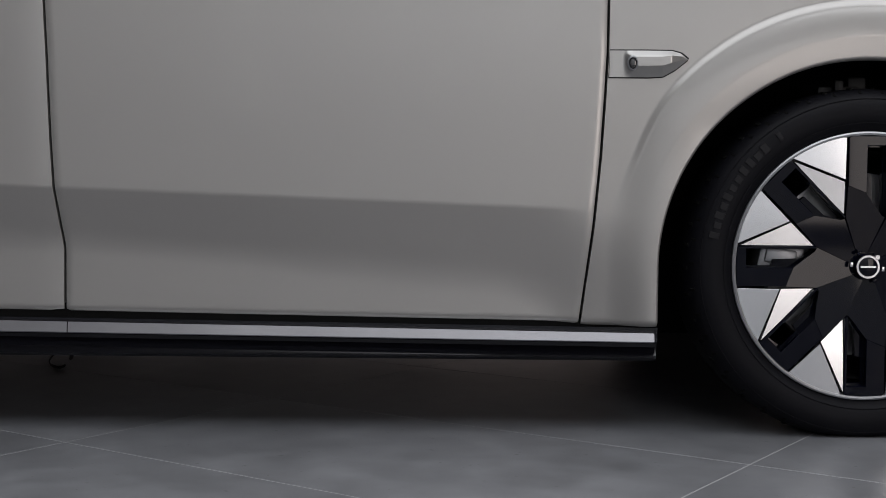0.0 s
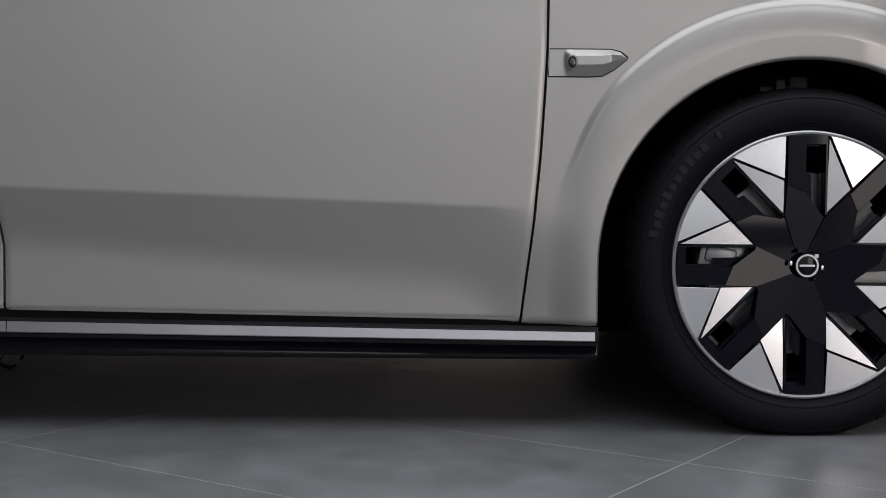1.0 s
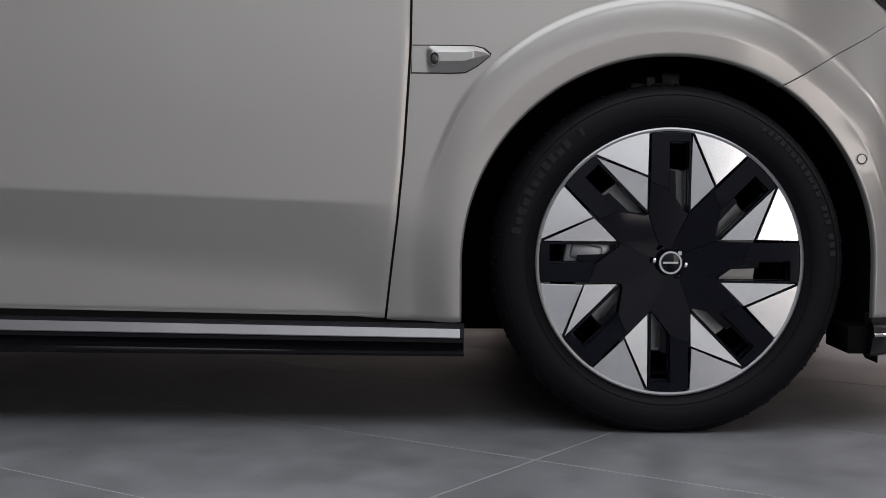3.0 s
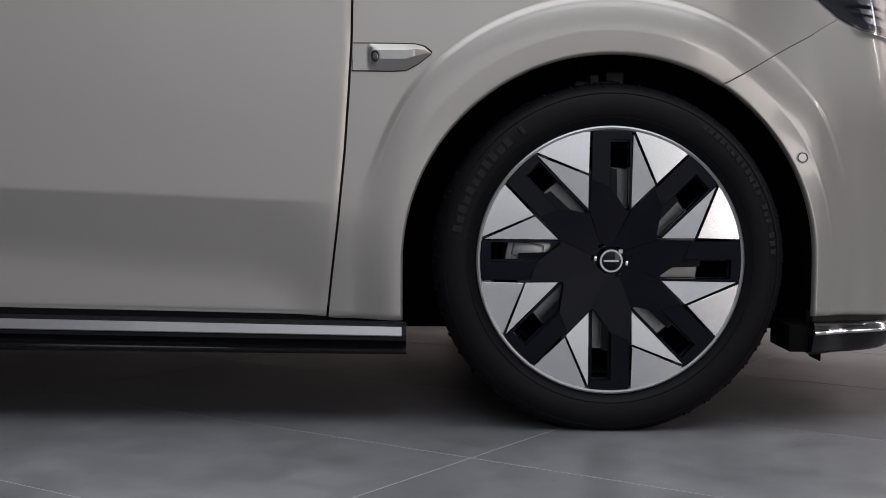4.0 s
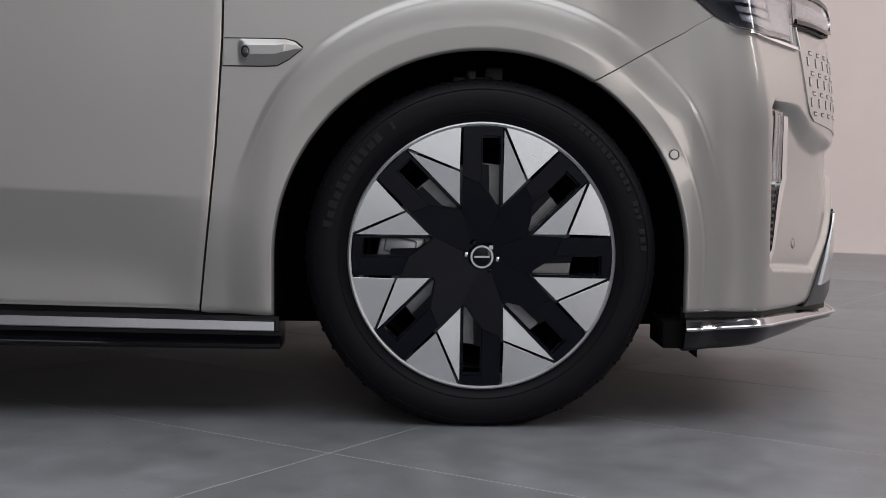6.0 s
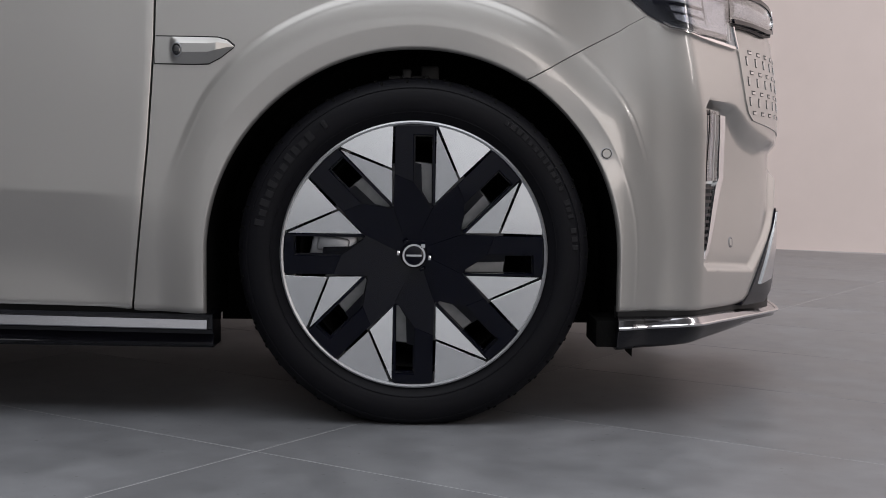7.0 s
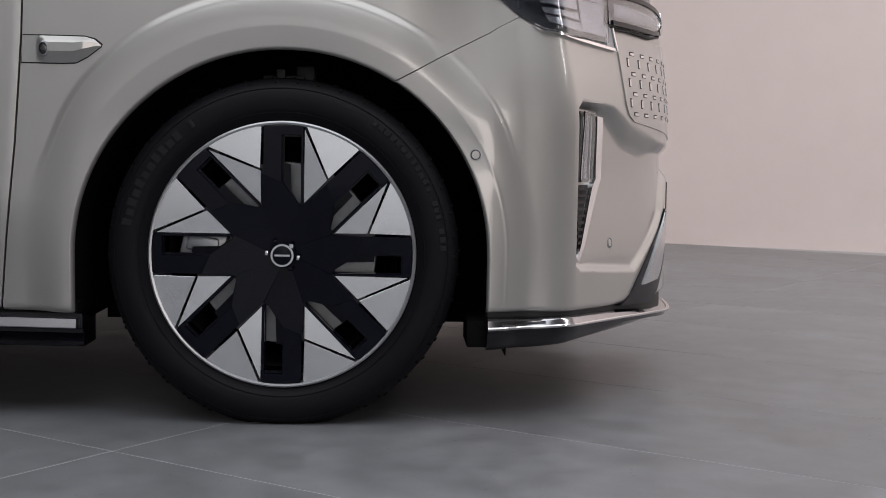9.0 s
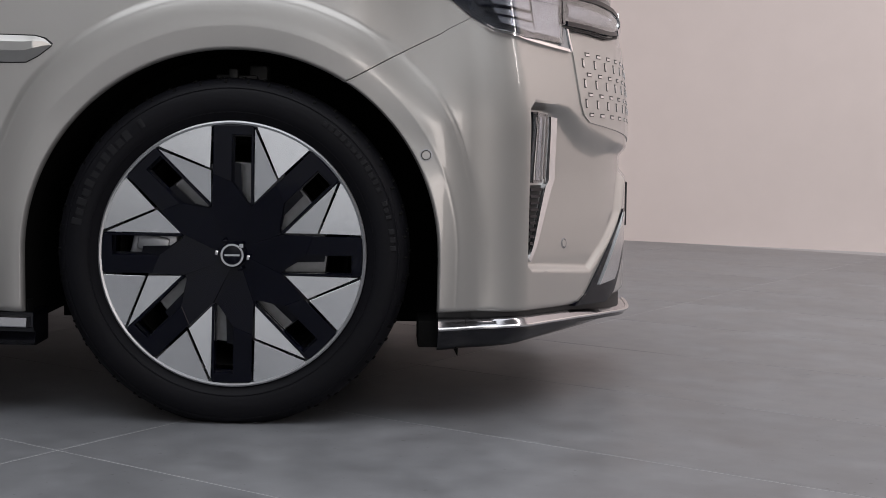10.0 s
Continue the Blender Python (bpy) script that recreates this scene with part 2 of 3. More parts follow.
def ease_edges(bm, size):
    """Break the sharp outer edges of a plate."""
    sharp = [e for e in bm.edges if len(e.link_faces) == 2 and e.calc_face_angle(0) > 1.0 and min(v.co.y for v in e.verts) < 0.004 and abs(e.verts[0].co.y - e.verts[1].co.y) < 0.004]
    bmesh.ops.bevel(bm, geom=sharp, offset=size, segments=2, affect="EDGES", profile=0.5)
    return bm


def spin(points, degrees):
    c, s = math.cos(radians(degrees)), math.sin(radians(degrees))
    return [(u * c - v * s, u * s + v * c) for u, v in points]


# ---- the studio ----
U0, U1, V0, V1, HIGH = -10.0, 11.0, -9.5, 5.93, 5.0


def slab(name, u0, u1, v0, v1, z0, z1, mat, label, category):
    bm = box(bmesh.new(), u0, u1, v0, v1, z0, z1)
    bmesh.ops.transform(bm, verts=bm.verts, matrix=Matrix.Rotation(ROOM, 4, "Z"))
    return tagged(part(name, bm, mat, smooth_shade=False), label, category, kind="structure")


slab("wall_north", U0, U1, V1, V1 + 0.2, -0.1, HIGH, WALL, "plain rose-grey plastered studio wall", "wall")
slab("wall_south", U0, U1, V0 - 0.2, V0, -0.1, HIGH, PALE, "plain mid-grey studio wall behind the camera", "wall")
slab("wall_west", U0 - 0.2, U0, V0, V1, -0.1, HIGH, CEILING, "plain mid-grey studio wall", "wall")
# out of view; darkened so the bumper's corner mirrors a dark band
slab("wall_east", U1, U1 + 0.2, V0, V1, -0.1, HIGH, EAST_DARK, "plain unseen studio wall, darkened for the bumper's dark reflection", "wall")
slab("ceiling", U0, U1, V0, V1, HIGH, HIGH + 0.2, CEILING, "plain grey studio ceiling", "ceiling")
floor = slab("floor", U0, U1, V0, V1, -0.1, -0.0005, GROUT, "grey stone tiled floor with pale thin joints", "floor")

# ---- the car ----
car = tagged(new("car"), "champagne silver people carrier standing on the tiled floor", "car")
car.empty_display_size = 0.2


def gap_front(z):
    return float(np.interp(z, (0.20, 0.232, 0.319, 0.435, 0.573, 0.698, 0.789, 1.0), (-0.584, -0.581, -0.571, -0.557, -0.544, -0.536, -0.531, -0.528)))


def gap_rear(z):
    return float(np.interp(z, (0.2, 0.263, 0.384, 0.43, 0.511, 0.614, 0.773, 1.0), (-1.650, -1.648, -1.647, -1.652, -1.6585, -1.664, -1.67, -1.682)))


def door_low(x):
    return 0.225 - 0.0185 * (x + 0.429)


TOP = 1.0


def panel(name, left, right, nu, nv, label=""):
    """A door skin between two upright edges."""
    bm = bmesh.new()
    front, back = [], []
    for j in range(nv + 1):
        row, deep = [], []
        for i in range(nu + 1):
            u, v = i / nu, j / nv
            z = TOP * v + door_low(-1.1) * (1 - v)
            for _ in range(4):
                x = left(z) * (1 - u) + right(z) * u
                lo, bend = door_low(x), 0.512 - 0.0383 * (x + 1.766)
                z = lo + (bend - lo) * v / 0.4 if v < 0.4 else bend + (TOP - bend) * (v - 0.4) / 0.6
            curl = 0.012 * max(0.0, 1 - (z - lo) / 0.016) ** 2
            side = 0.003 * max(0, 1 - min(abs(x - left(z)), abs(x - right(z))) / 0.0035) ** 2
            row.append(skin(x, z, -curl - side))
            deep.append(skin(x, z, -0.025))
        front.append(row)
        back.append(deep)
    return part(name, grid_slab(bm, front, back), PAINT, car, label)


panel("front_door", lambda z: gap_rear(z) + 0.0026, lambda z: gap_front(z) - 0.0026, 130, 150)
panel("rear_door", lambda z: -3.4, lambda z: gap_rear(z) - 0.0026, 60, 150)


# front wing: rays from the hub to the panel's rim
def arch(angle):
    """The wheel opening's radius at an angle about the hub."""
    a = math.degrees(angle)
    if a > 180:
        return 0.425 / max(0.3, math.cos(angle - math.pi))
    return float(np.interp(a, (58, 90, 125, 180), (0.422, 0.419, 0.420, 0.425)))


SEAM = ((0.223, 0.711), (0.266, 0.734), (0.308, 0.758), (0.353, 0.783), (0.399, 0.807), (0.45, 0.832), (0.514, 0.857), (0.591, 0.886))


def wing():
    lo, hi = math.atan2(0.522, 0.57), math.pi + math.atan2(0.125, 0.425)
    corners = [math.atan2(0.359, 0.223), math.atan2(TOP - HUB_Z, -0.53)]
    angles = sorted(set([lo + (hi - lo) * k / 320 for k in range(321)] + corners))
    front, back = [], []
    n = 100
    for a in angles:
        c, s = math.cos(a), math.sin(a)
        r0 = arch(a)
        if a < corners[0]:
            line = along(SEAM, 80)
            turn = np.arctan2(line[:, 1] - HUB_Z, line[:, 0])
            r0 = float(np.interp(-a, -turn, np.hypot(line[:, 0], line[:, 1] - HUB_Z))) + 0.0002
        r1 = (TOP - HUB_Z) / s if s > 0.01 else 9
        if c < 0:
            for _ in range(3):
                r1 = min(9, (gap_front(HUB_Z + min(0.65, r1 if r1 < 2 else 0.6) * s) + 0.0026) / c) if _ == 0 else (gap_front(HUB_Z + r1 * s) + 0.0026) / c
            if s > 0:
                r1 = min(r1, (TOP - HUB_Z) / s)
            elif s < 0:
                r1 = min(r1, (door_low(-0.5) - HUB_Z) / s)
        if r1 < r0:
            r1 = r0 + 0.0005
        row, deep = [], []
        for k in range(n + 1):
            r = r0 + (r1 - r0) * (k / n) ** 1.15
            x, z = r * c, HUB_Z + r * s
            curl = 0.008 * max(0, 1 - (r - r0) / 0.006) ** 2 if a >= corners[0] else 0.003 * max(0, 1 - (r - r0) / 0.002) ** 2
            curl += 0.012 * max(0.0, 1 - (z - door_low(-0.5)) / 0.014) ** 2
            row.append(skin(x, z, -min(0.02, curl)))
            deep.append(skin(x, z, -0.022))
        front.append(row)
        back.append(deep)
    return part("front_wing", grid_slab(bmesh.new(), front, back), PAINT, car)


wing()


def bumper():
    front, back = [], []
    rows, cols = 190, 300
    for j in range(rows + 1):
        z = 0.2365 + (0.93 - 0.2365) * j / rows
        if z < HUB_Z:
            s0 = 0.424
        elif z < 0.7095:
            s0 = math.sqrt(0.4235 ** 2 - (z - HUB_Z) ** 2)
        else:
            s0 = float(np.interp(z, [q[1] for q in SEAM] + [0.93], [q[0] for q in SEAM] + [0.72])) + 0.0004
        row, deep = [], []
        for k in range(cols + 1):
            if k <= 110:
                s = s0 + (0.625 - s0) * k / 110 if s0 < 0.62 else s0
            elif k <= 190:
                s = max(s0, 0.625 + 0.10 * (k - 110) / 80)
            else:
                s = 0.725 + 0.895 * (k - 190) / 110 + (s0 - 0.725 if s0 > 0.725 else 0) * (300 - k) / 110
            zz = z - 0.012 * smooth(0.45, 0.95, s) * (1 - j / rows)
            curl = (0.008 * max(0, 1 - (s - s0) / 0.006) ** 2 if z < 0.7095 else 0.003 * max(0, 1 - (s - s0) / 0.002) ** 2) + 0.01 * max(0.0, 1 - (z - 0.2365) / 0.01) ** 2
            row.append(skin(s, zz, -curl))
            deep.append(skin(s, zz, -0.07 if s > 0.7 else -0.02))
        front.append(row)
        back.append(deep)
    return part("front_bumper", grid_slab(bmesh.new(), front, back), PAINT, car)


bumper()

# dark seals behind the gaps
for edge in (gap_front, gap_rear):
    zs = [0.23 + 0.77 * k / 12 for k in range(13)]
    part("door_seal", loft([(edge(z) - 0.03, z) for z in zs], [(edge(z) + 0.03, z) for z in zs], 24, 2, -0.028, 0.02), BLACK, car)
part("wing_seal", loft([(0.20, 0.72), (0.52, 0.83)], [(0.20, 0.76), (0.52, 0.88)], 16, 2, -0.024, 0.01), BLACK, car)


# sill: black gap, bright strip, dark skirt
def run_along(name, section, x0, x1, mat, label="", n=40):
    """A rail along the car: section gives (y, z) places round its cut at x."""
    bm = bmesh.new()
    rings = [[bm.verts.new((x, y, z)) for y, z in section(x)] for x in np.linspace(x0, x1, n)]
    m = len(rings[0])
    for a, b in zip(rings, rings[1:]):
        for k in range(m):
            bm.faces.new((a[k], a[(k + 1) % m], b[(k + 1) % m], b[k]))
    bm.faces.new(rings[0])
    bm.faces.new(rings[-1][::-1])
    return part(name, bm, mat, car, label, angle=12)


def strip_section(x):
    t, b = 0.2105 - 0.017 * (x + 0.428), 0.190 - 0.0141 * (x + 0.428)
    return [(0.040, t), (0.026, t), (0.0240, t - 0.0006), (0.0205, b + 0.0025), (0.0212, b + 0.0006), (0.026, b), (0.05, b), (0.05, t)]


def skirt_section(x):
    t, b = 0.1895 - 0.0141 * (x + 0.428), 0.148 - 0.006 * (x + 0.417)
    return [(0.060, t + 0.03), (0.040, t + 0.03), (0.040, t), (0.046, t - 0.004), (0.050, t - 0.012), (0.066, t - 0.014), (0.053, b + 0.011), (0.051, b + 0.006), (0.058, b), (0.16, b), (0.16, t + 0.03)]


def sill_gap_section(x):
    t, b = door_low(x) + 0.02, 0.205 - 0.017 * (x + 0.428)
    return [(0.042, t), (0.040, b), (0.08, b), (0.08, t)]


rear_joint = -1.640
run_along("sill_trim", strip_section, rear_joint + 0.001, -0.427, SILL, "bright chrome sill strip")
run_along("sill_trim", strip_section, -3.4, rear_joint - 0.001, SILL, "bright chrome sill strip")
run_along("side_skirt", skirt_section, -3.4, -0.418, SKIRT, "gloss black side skirt")
run_along("sill_seal", sill_gap_section, -3.4, -0.427, LINER)

# closed body, floor pan, wheel housing
bm = bmesh.new()
rim = [skin(s, TOP, -0.012) for s in np.linspace(-3.4, 1.55, 60)]
rim += [(x, 2.02 - y, z) for x, y, z in rim[::-1]]
top = [bm.verts.new((x, y, z - 0.002)) for x, y, z in rim]
low = [bm.verts.new((x, y, z - 0.04)) for x, y, z in rim]
bm.faces.new(top)
bm.faces.new(low[::-1])
for k in range(len(rim)):
    bm.faces.new((top[k], low[k], low[(k + 1) % len(rim)], top[(k + 1) % len(rim)]))
part("bonnet", bm, PAINT, car)
bm = bmesh.new()
box(bm, -3.4, 0.9, 1.98, 2.0, 0.2, 0.98)
part("far_side", bm, PAINT, car)
bm = bmesh.new()
box(bm, -3.42, -3.4, 0.05, 2.0, 0.17, 0.98)
part("tail_panel", bm, PAINT, car)
bm = bmesh.new()
box(bm, -3.4, -0.46, 0.12, 0.24, 0.165, 0.25)
box(bm, -3.4, -0.46, 0.24, 1.80, 0.235, 0.26)
box(bm, -3.4, -0.46, 1.80, 1.95, 0.20, 0.26)
part("floor_pan", bm, UNDER, car, "grey underbody panels")
bm = bmesh.new()
box(bm, -0.455, 0.48, 0.44, 1.95, 0.16, 0.22)
box(bm, 0.48, 0.62, 0.16, 1.95, 0.175, 0.20)
box(bm, 0.62, 0.80, 0.42, 1.70, 0.18, 0.20)
part("engine_undertray", bm, LINER, car, "black undertray")
bm = bmesh.new()
front, back = [], []
for k in range(61):
    a = radians(-20 + 220 * k / 60)
    r = 0.437 if math.sin(a) > 0 else 0.437 / math.cos(a if a < 2 else a - math.pi)
    front.append([(r * math.cos(a), y, HUB_Z + r * math.sin(a)) for y in (0.045, 0.12, 0.25, 0.40)])
    back.append([((r + 0.012) * math.cos(a), y, HUB_Z + (r + 0.012) * math.sin(a)) for y in (0.045, 0.12, 0.25, 0.40)])
grid_slab(bm, front, back)
box(bm, -0.46, 0.47, 0.40, 0.42, 0.20, 0.82)
part("wheel_arch_liner", bm, LINER, car, "black felt wheel arch liner")

# ---- the wheel ----
wheel = new("wheel")
wheel.parent = car
wheel.location = (0, 0, HUB_Z)
wheel["label"] = "two-tone black and silver alloy wheel with tyre"
R = 0.3655


def tyre():
    prof = [(0.268, 0.022), (0.272, 0.008), (0.278, 0.000), (0.285, -0.002), (0.290, -0.008), (0.300, -0.013), (0.318, -0.015), (0.334, -0.012), (0.344, -0.006),
            (0.351, 0.003), (0.357, 0.013), (0.361, 0.026), (R - 0.001, 0.05), (R, 0.085), (R, 0.15), (R - 0.001, 0.18), (0.360, 0.205), (0.345, 0.226), (0.31, 0.236), (0.268, 0.22)]
    bm = lathe(prof, 160, closed=True)
    for v in bm.verts:
        # the tread sits flat on the floor and the sidewall swells above it
        if v.co.z < -HUB_Z + 0.02:
            v.co.y -= 0.005 * max(0, (-v.co.z - HUB_Z + 0.02) / 0.035)
        v.co.z = max(v.co.z, -HUB_Z + 0.0015)
    return bm


tyre_ob = part("tyre", tyre(), RUBBER, wheel, "black rubber tyre", angle=60)
bm = bmesh.new()
for k in range(46):
    a = 2 * math.pi * (k + 0.12 * math.sin(k * 5.1)) / 46
    if -math.sin(a) * R > HUB_Z - 0.012:
        continue
    m = Matrix.Rotation(-a, 4, "Y")
    lean = Matrix.Translation((0.3555, 0.0105, 0)) @ Matrix.Rotation(radians(60), 4, "Z") @ Matrix.Rotation(radians(-14), 4, "X")
    box(bm, -0.0075, 0.0075, -0.001, 0.003, -0.0026, 0.0026, m @ lean, 0.0006)
    lean = Matrix.Translation((0.3635, 0.036, 0.012)) @ Matrix.Rotation(radians(80), 4, "Z")
    box(bm, -0.012, 0.012, -0.0012, 0.003, -0.0035, 0.0035, m @ lean, 0.0006)
tread = part("sipe", bm, LINER, tyre_ob)
tread["kind"] = "stuff"
# fine ribs round the sidewall
for r0, h in ((0.2925, 0.0012), (0.341, 0.001)):
    y = -0.0095 if r0 < 0.3 else -0.0085
    part("sidewall_rib", lathe([(r0 - 0.0012, y + 0.002), (r0 - 0.0006, y - h), (r0 + 0.0006, y - h), (r0 + 0.0012, y + 0.002)], 128, closed=True), RUBBER, tyre_ob)


def arc_bars(name, a0, a1, count, radius, tall, seed, label=""):
    """Raised sidewall marks, as plain bars on an arc."""
    rng = random.Random(seed)
    bm = bmesh.new()
    step = (a1 - a0) / count
    for k in range(count):
        a = radians(a0 + step * (k + 0.5))
        w = abs(radians(step)) * radius * rng.uniform(0.60, 0.80)
        h = tall * rng.choice((1, 1, 0.8, 0.8))
        m = Matrix.Rotation(-a, 4, "Y") @ Matrix.Translation((radius - (tall - h) / 2, -0.0135, 0))
        box(bm, -h / 2, h / 2, -0.0019, 0.004, -w / 2, w / 2, m, 0.0012)
    return part(name, bm, LETTER, tyre_ob, label, smooth_shade=False)


arc_bars("sidewall_lettering", 170.5, 130, 11, 0.321, 0.021, 3, "raised black maker's lettering")
arc_bars("sidewall_lettering", 57, 24, 12, 0.330, 0.013, 5, "raised black type lettering")
arc_bars("sidewall_lettering", 21, 13.5, 3, 0.330, 0.013, 6)
arc_bars("sidewall_lettering", 11, 2, 3, 0.330, 0.013, 7)
bm = bmesh.new()
box(bm, -0.009, 0.011, -0.0025, 0.004, -0.005, 0.006, Matrix.Rotation(-radians(125), 4, "Y") @ Matrix.Translation((0.321, -0.0135, 0)), 0.002)
part("sidewall_emblem", bm, LETTER, tyre_ob)

rim = part("rim", lathe([(0.2745, 0.012), (0.2755, 0.004), (0.2745, -0.003), (0.2715, -0.0045), (0.2675, -0.003), (0.266, 0.004), (0.262, 0.03), (0.24, 0.10), (0.235, 0.2), (0.262, 0.21)], 160, closed=True), RING, wheel, "machined silver rim")
part("rim_dish", lathe([(0.2665, 0.010), (0.255, 0.012), (0.247, 0.014), (0.247, 0.020), (0.2665, 0.016)], 128, closed=True), GLOSS_BLACK, rim)

HALF, OUT, IN = 0.0425, 0.2655, 0.1115
BLADE = 0.0412                            # half a blade, less its joint
VR = (IN * math.cos(radians(68.6)), IN * math.sin(radians(68.6)))
VL = (IN * math.cos(radians(113.6)), IN * math.sin(radians(113.6)))
KNEE = (0.0914, 0.1545)


def rounded_top(half, out, n=4):
    """The outer end of a spoke, with small round corners."""
    pts = []
    for cx, a0 in ((-half + 0.006, 180), (half - 0.006, 90)):
        cz = out - 0.006
        for k in range(n + 1):
            a = radians(a0 - 90 * k / n)
            pts.append((cx + 0.006 * math.cos(a), cz + 0.006 * math.sin(a)))
    return pts


def spoke_depth(u, v):
    # the outer arm lies almost flat
    return -0.0045 + 0.012 * (u + 0.0412)


FOLD = ((-0.0412, 0.1645), (-0.0030, 0.149))
arm_outline = rounded_top(BLADE, OUT) + [(0.0412, 0.1050), (0.0362, 0.1020), (0.0358, 0.2460), (-0.0030, 0.2460), FOLD[1], FOLD[0]]
blade_outline = [FOLD[0], FOLD[1], (0.0300, 0.1040), (0.0358, 0.1005), (VR[0] - 0.0006, VR[1] - 0.0012), (0.014, 0.020), (0.0, 0.008), (-0.016, 0.021), (VL[0] + 0.0009, VL[1] - 0.0010)]
p0, p1 = (Vector((u, spoke_depth(u, v), v)) for u, v in FOLD)
p1.y += 0.0030
p2 = Vector((0.0, 0.0085, 0.012))
blade_normal = (p1 - p0).cross(p2 - p0)


def blade_depth(u, v):
    # the inner blade falls from the fold towards the hub
    return p0.y - (blade_normal.x * (u - p0.x) + blade_normal.z * (v - p0.z)) / blade_normal.y


outer_facet_arc = [(0.271 * math.cos(radians(a)), 0.271 * math.sin(radians(a))) for a in np.linspace(80.3, 54.8, 9)]


def inset(points, d):
    """Draw an outline in by d, to leave a joint."""
    c = (sum(p[0] for p in points) / len(points), sum(p[1] for p in points) / len(points))
    out = []
    n = len(points)
    for k in range(n):
        a, p, b = Vector(points[k - 1]), Vector(points[k]), Vector(points[(k + 1) % n])
        e, g = (p - a).normalized(), (b - p).normalized()
        ne, ng = Vector((-e.y, e.x)), Vector((-g.y, g.x))
        side = 1 if (Vector(c) - p).dot(ne + ng) > 0 else -1
        mid = (ne + ng).normalized() * side
        out.append(tuple(p + mid * d / max(0.5, abs(mid.dot(ne)))))
    return out


def facet_outline(kind):
    nxt = spin([(-HALF, OUT)], -45)[0]
    if kind == "outer":
        return inset([(HALF + 0.0005, OUT + 0.001)] + outer_facet_arc[1:-1] + [(nxt[0], nxt[1])] + [KNEE], 0.0022)
    return inset([(HALF, OUT - 0.004), KNEE, VR], 0.002)


for k in range(8):
    turn = -45 * k
    m = Matrix.Rotation(radians(-turn), 4, "Y")
    bm = ease_edges(plate(arm_outline, spoke_depth, lambda u, v: 0.020), 0.0011)
    bmesh.ops.transform(bm, verts=bm.verts, matrix=m)
    part("spoke", bm, GLOSS_BLACK, rim, "gloss black slotted spoke", angle=20)
    bm = ease_edges(plate(blade_outline, blade_depth, lambda u, v: blade_depth(u, v) + 0.012), 0.0008)
    bmesh.ops.transform(bm, verts=bm.verts, matrix=m)
    part("spoke_blade", bm, GLOSS_BLACK, rim, "gloss black folded blade", angle=20)
    bm = bmesh.new()
    m2 = m @ Matrix.Translation((0.0395, 0, 0.262)) @ Matrix.Rotation(radians(0.6), 4, "Y")
    box(bm, -0.0018, 0.0022, -0.0030, 0.006, -0.158, 0.0, m2, 0.0008)
    part("spoke_rib", bm, GLOSS_BLACK, rim)
    # the wheel's own arm behind the slot leaves a narrow way through
    slot_edge = [(-0.0050, 0.249), (0.0380, 0.249), (0.0380, 0.098), (0.028, 0.101), (-0.0050, 0.147)]
    bm = plate(slot_edge, lambda u, v: 0.020, lambda u, v: 0.038, hole=[(0.0005, 0.243), (0.0350, 0.243), (0.0350, 0.106), (0.0300, 0.107), (0.0150, 0.131), (0.0130, 0.187), (0.0005, 0.189)])
    bmesh.ops.transform(bm, verts=bm.verts, matrix=m)
    part("slot_frame", bm, GLOSS_BLACK, rim, smooth_shade=False)
    bm = ease_edges(plate(facet_outline("outer"), lambda u, v: -0.0050 + 0.032 * (math.hypot(u, v) - 0.17), lambda u, v: 0.008), 0.0007)
    bmesh.ops.transform(bm, verts=bm.verts, matrix=m)
    part("outer_facet", bm, SATIN, rim, "machined silver rim facet", smooth_shade=False)
    bm = plate(facet_outline("inner"), lambda u, v: -0.003 + 0.06 * max(0, 0.2655 - math.hypot(u, v)) - 0.015 * (u - HALF), lambda u, v: 0.024)
    bmesh.ops.transform(bm, verts=bm.verts, matrix=m)
    part("inner_facet", bm, SATIN, rim, "machined silver rim facet", smooth_shade=False)

hub = part("hub_cap", lathe([(0.0, -0.0115), (0.020, -0.0115), (0.0245, -0.0095), (0.0265, -0.004), (0.0265, 0.012), (0.0, 0.012)], 64), GLOSS_BLACK, rim, "black hub cap with a silver ring")
part("hub_ring", lathe([(0.0195, -0.010), (0.0195, -0.0128), (0.0235, -0.0128), (0.0245, -0.010)], 64, closed=True), CHROME, hub)
bm = bmesh.new()
box(bm, -0.0155, 0.0155, -0.0127, -0.011, -0.002, 0.002)
part("hub_emblem", bm, SATIN, hub)
bm = bmesh.new()
box(bm, -0.004, 0.004, -0.0128, -0.008, -0.004, 0.004, Matrix.Translation((0.0185, 0, 0.0195)))
part("hub_emblem", bm, CHROME, hub)
for a in (-8, 172, 300, 120):
    bm = bmesh.new()
    box(bm, -0.003, 0.003, -0.009, -0.002, -0.005, 0.005, Matrix.Rotation(-radians(a), 4, "Y") @ Matrix.Translation((0.0325, 0, 0)), 0.001)
    part("hub_clip", bm, CHROME if a in (-8, 172) else GLOSS_BLACK, hub)

# the wheel on the car's other side
far_wheel = new("wheel")
far_wheel.parent = car
far_wheel.location = (0, 2.02, HUB_Z)
far_wheel.rotation_euler = (0, 0, math.pi)
part("tyre", tyre(), RUBBER, far_wheel, angle=60)
part("rim", lathe([(0.274, 0.0), (0.262, 0.02), (0.20, 0.03), (0.0, 0.03), (0.0, 0.19), (0.262, 0.19)], 64), GLOSS_BLACK, far_wheel)

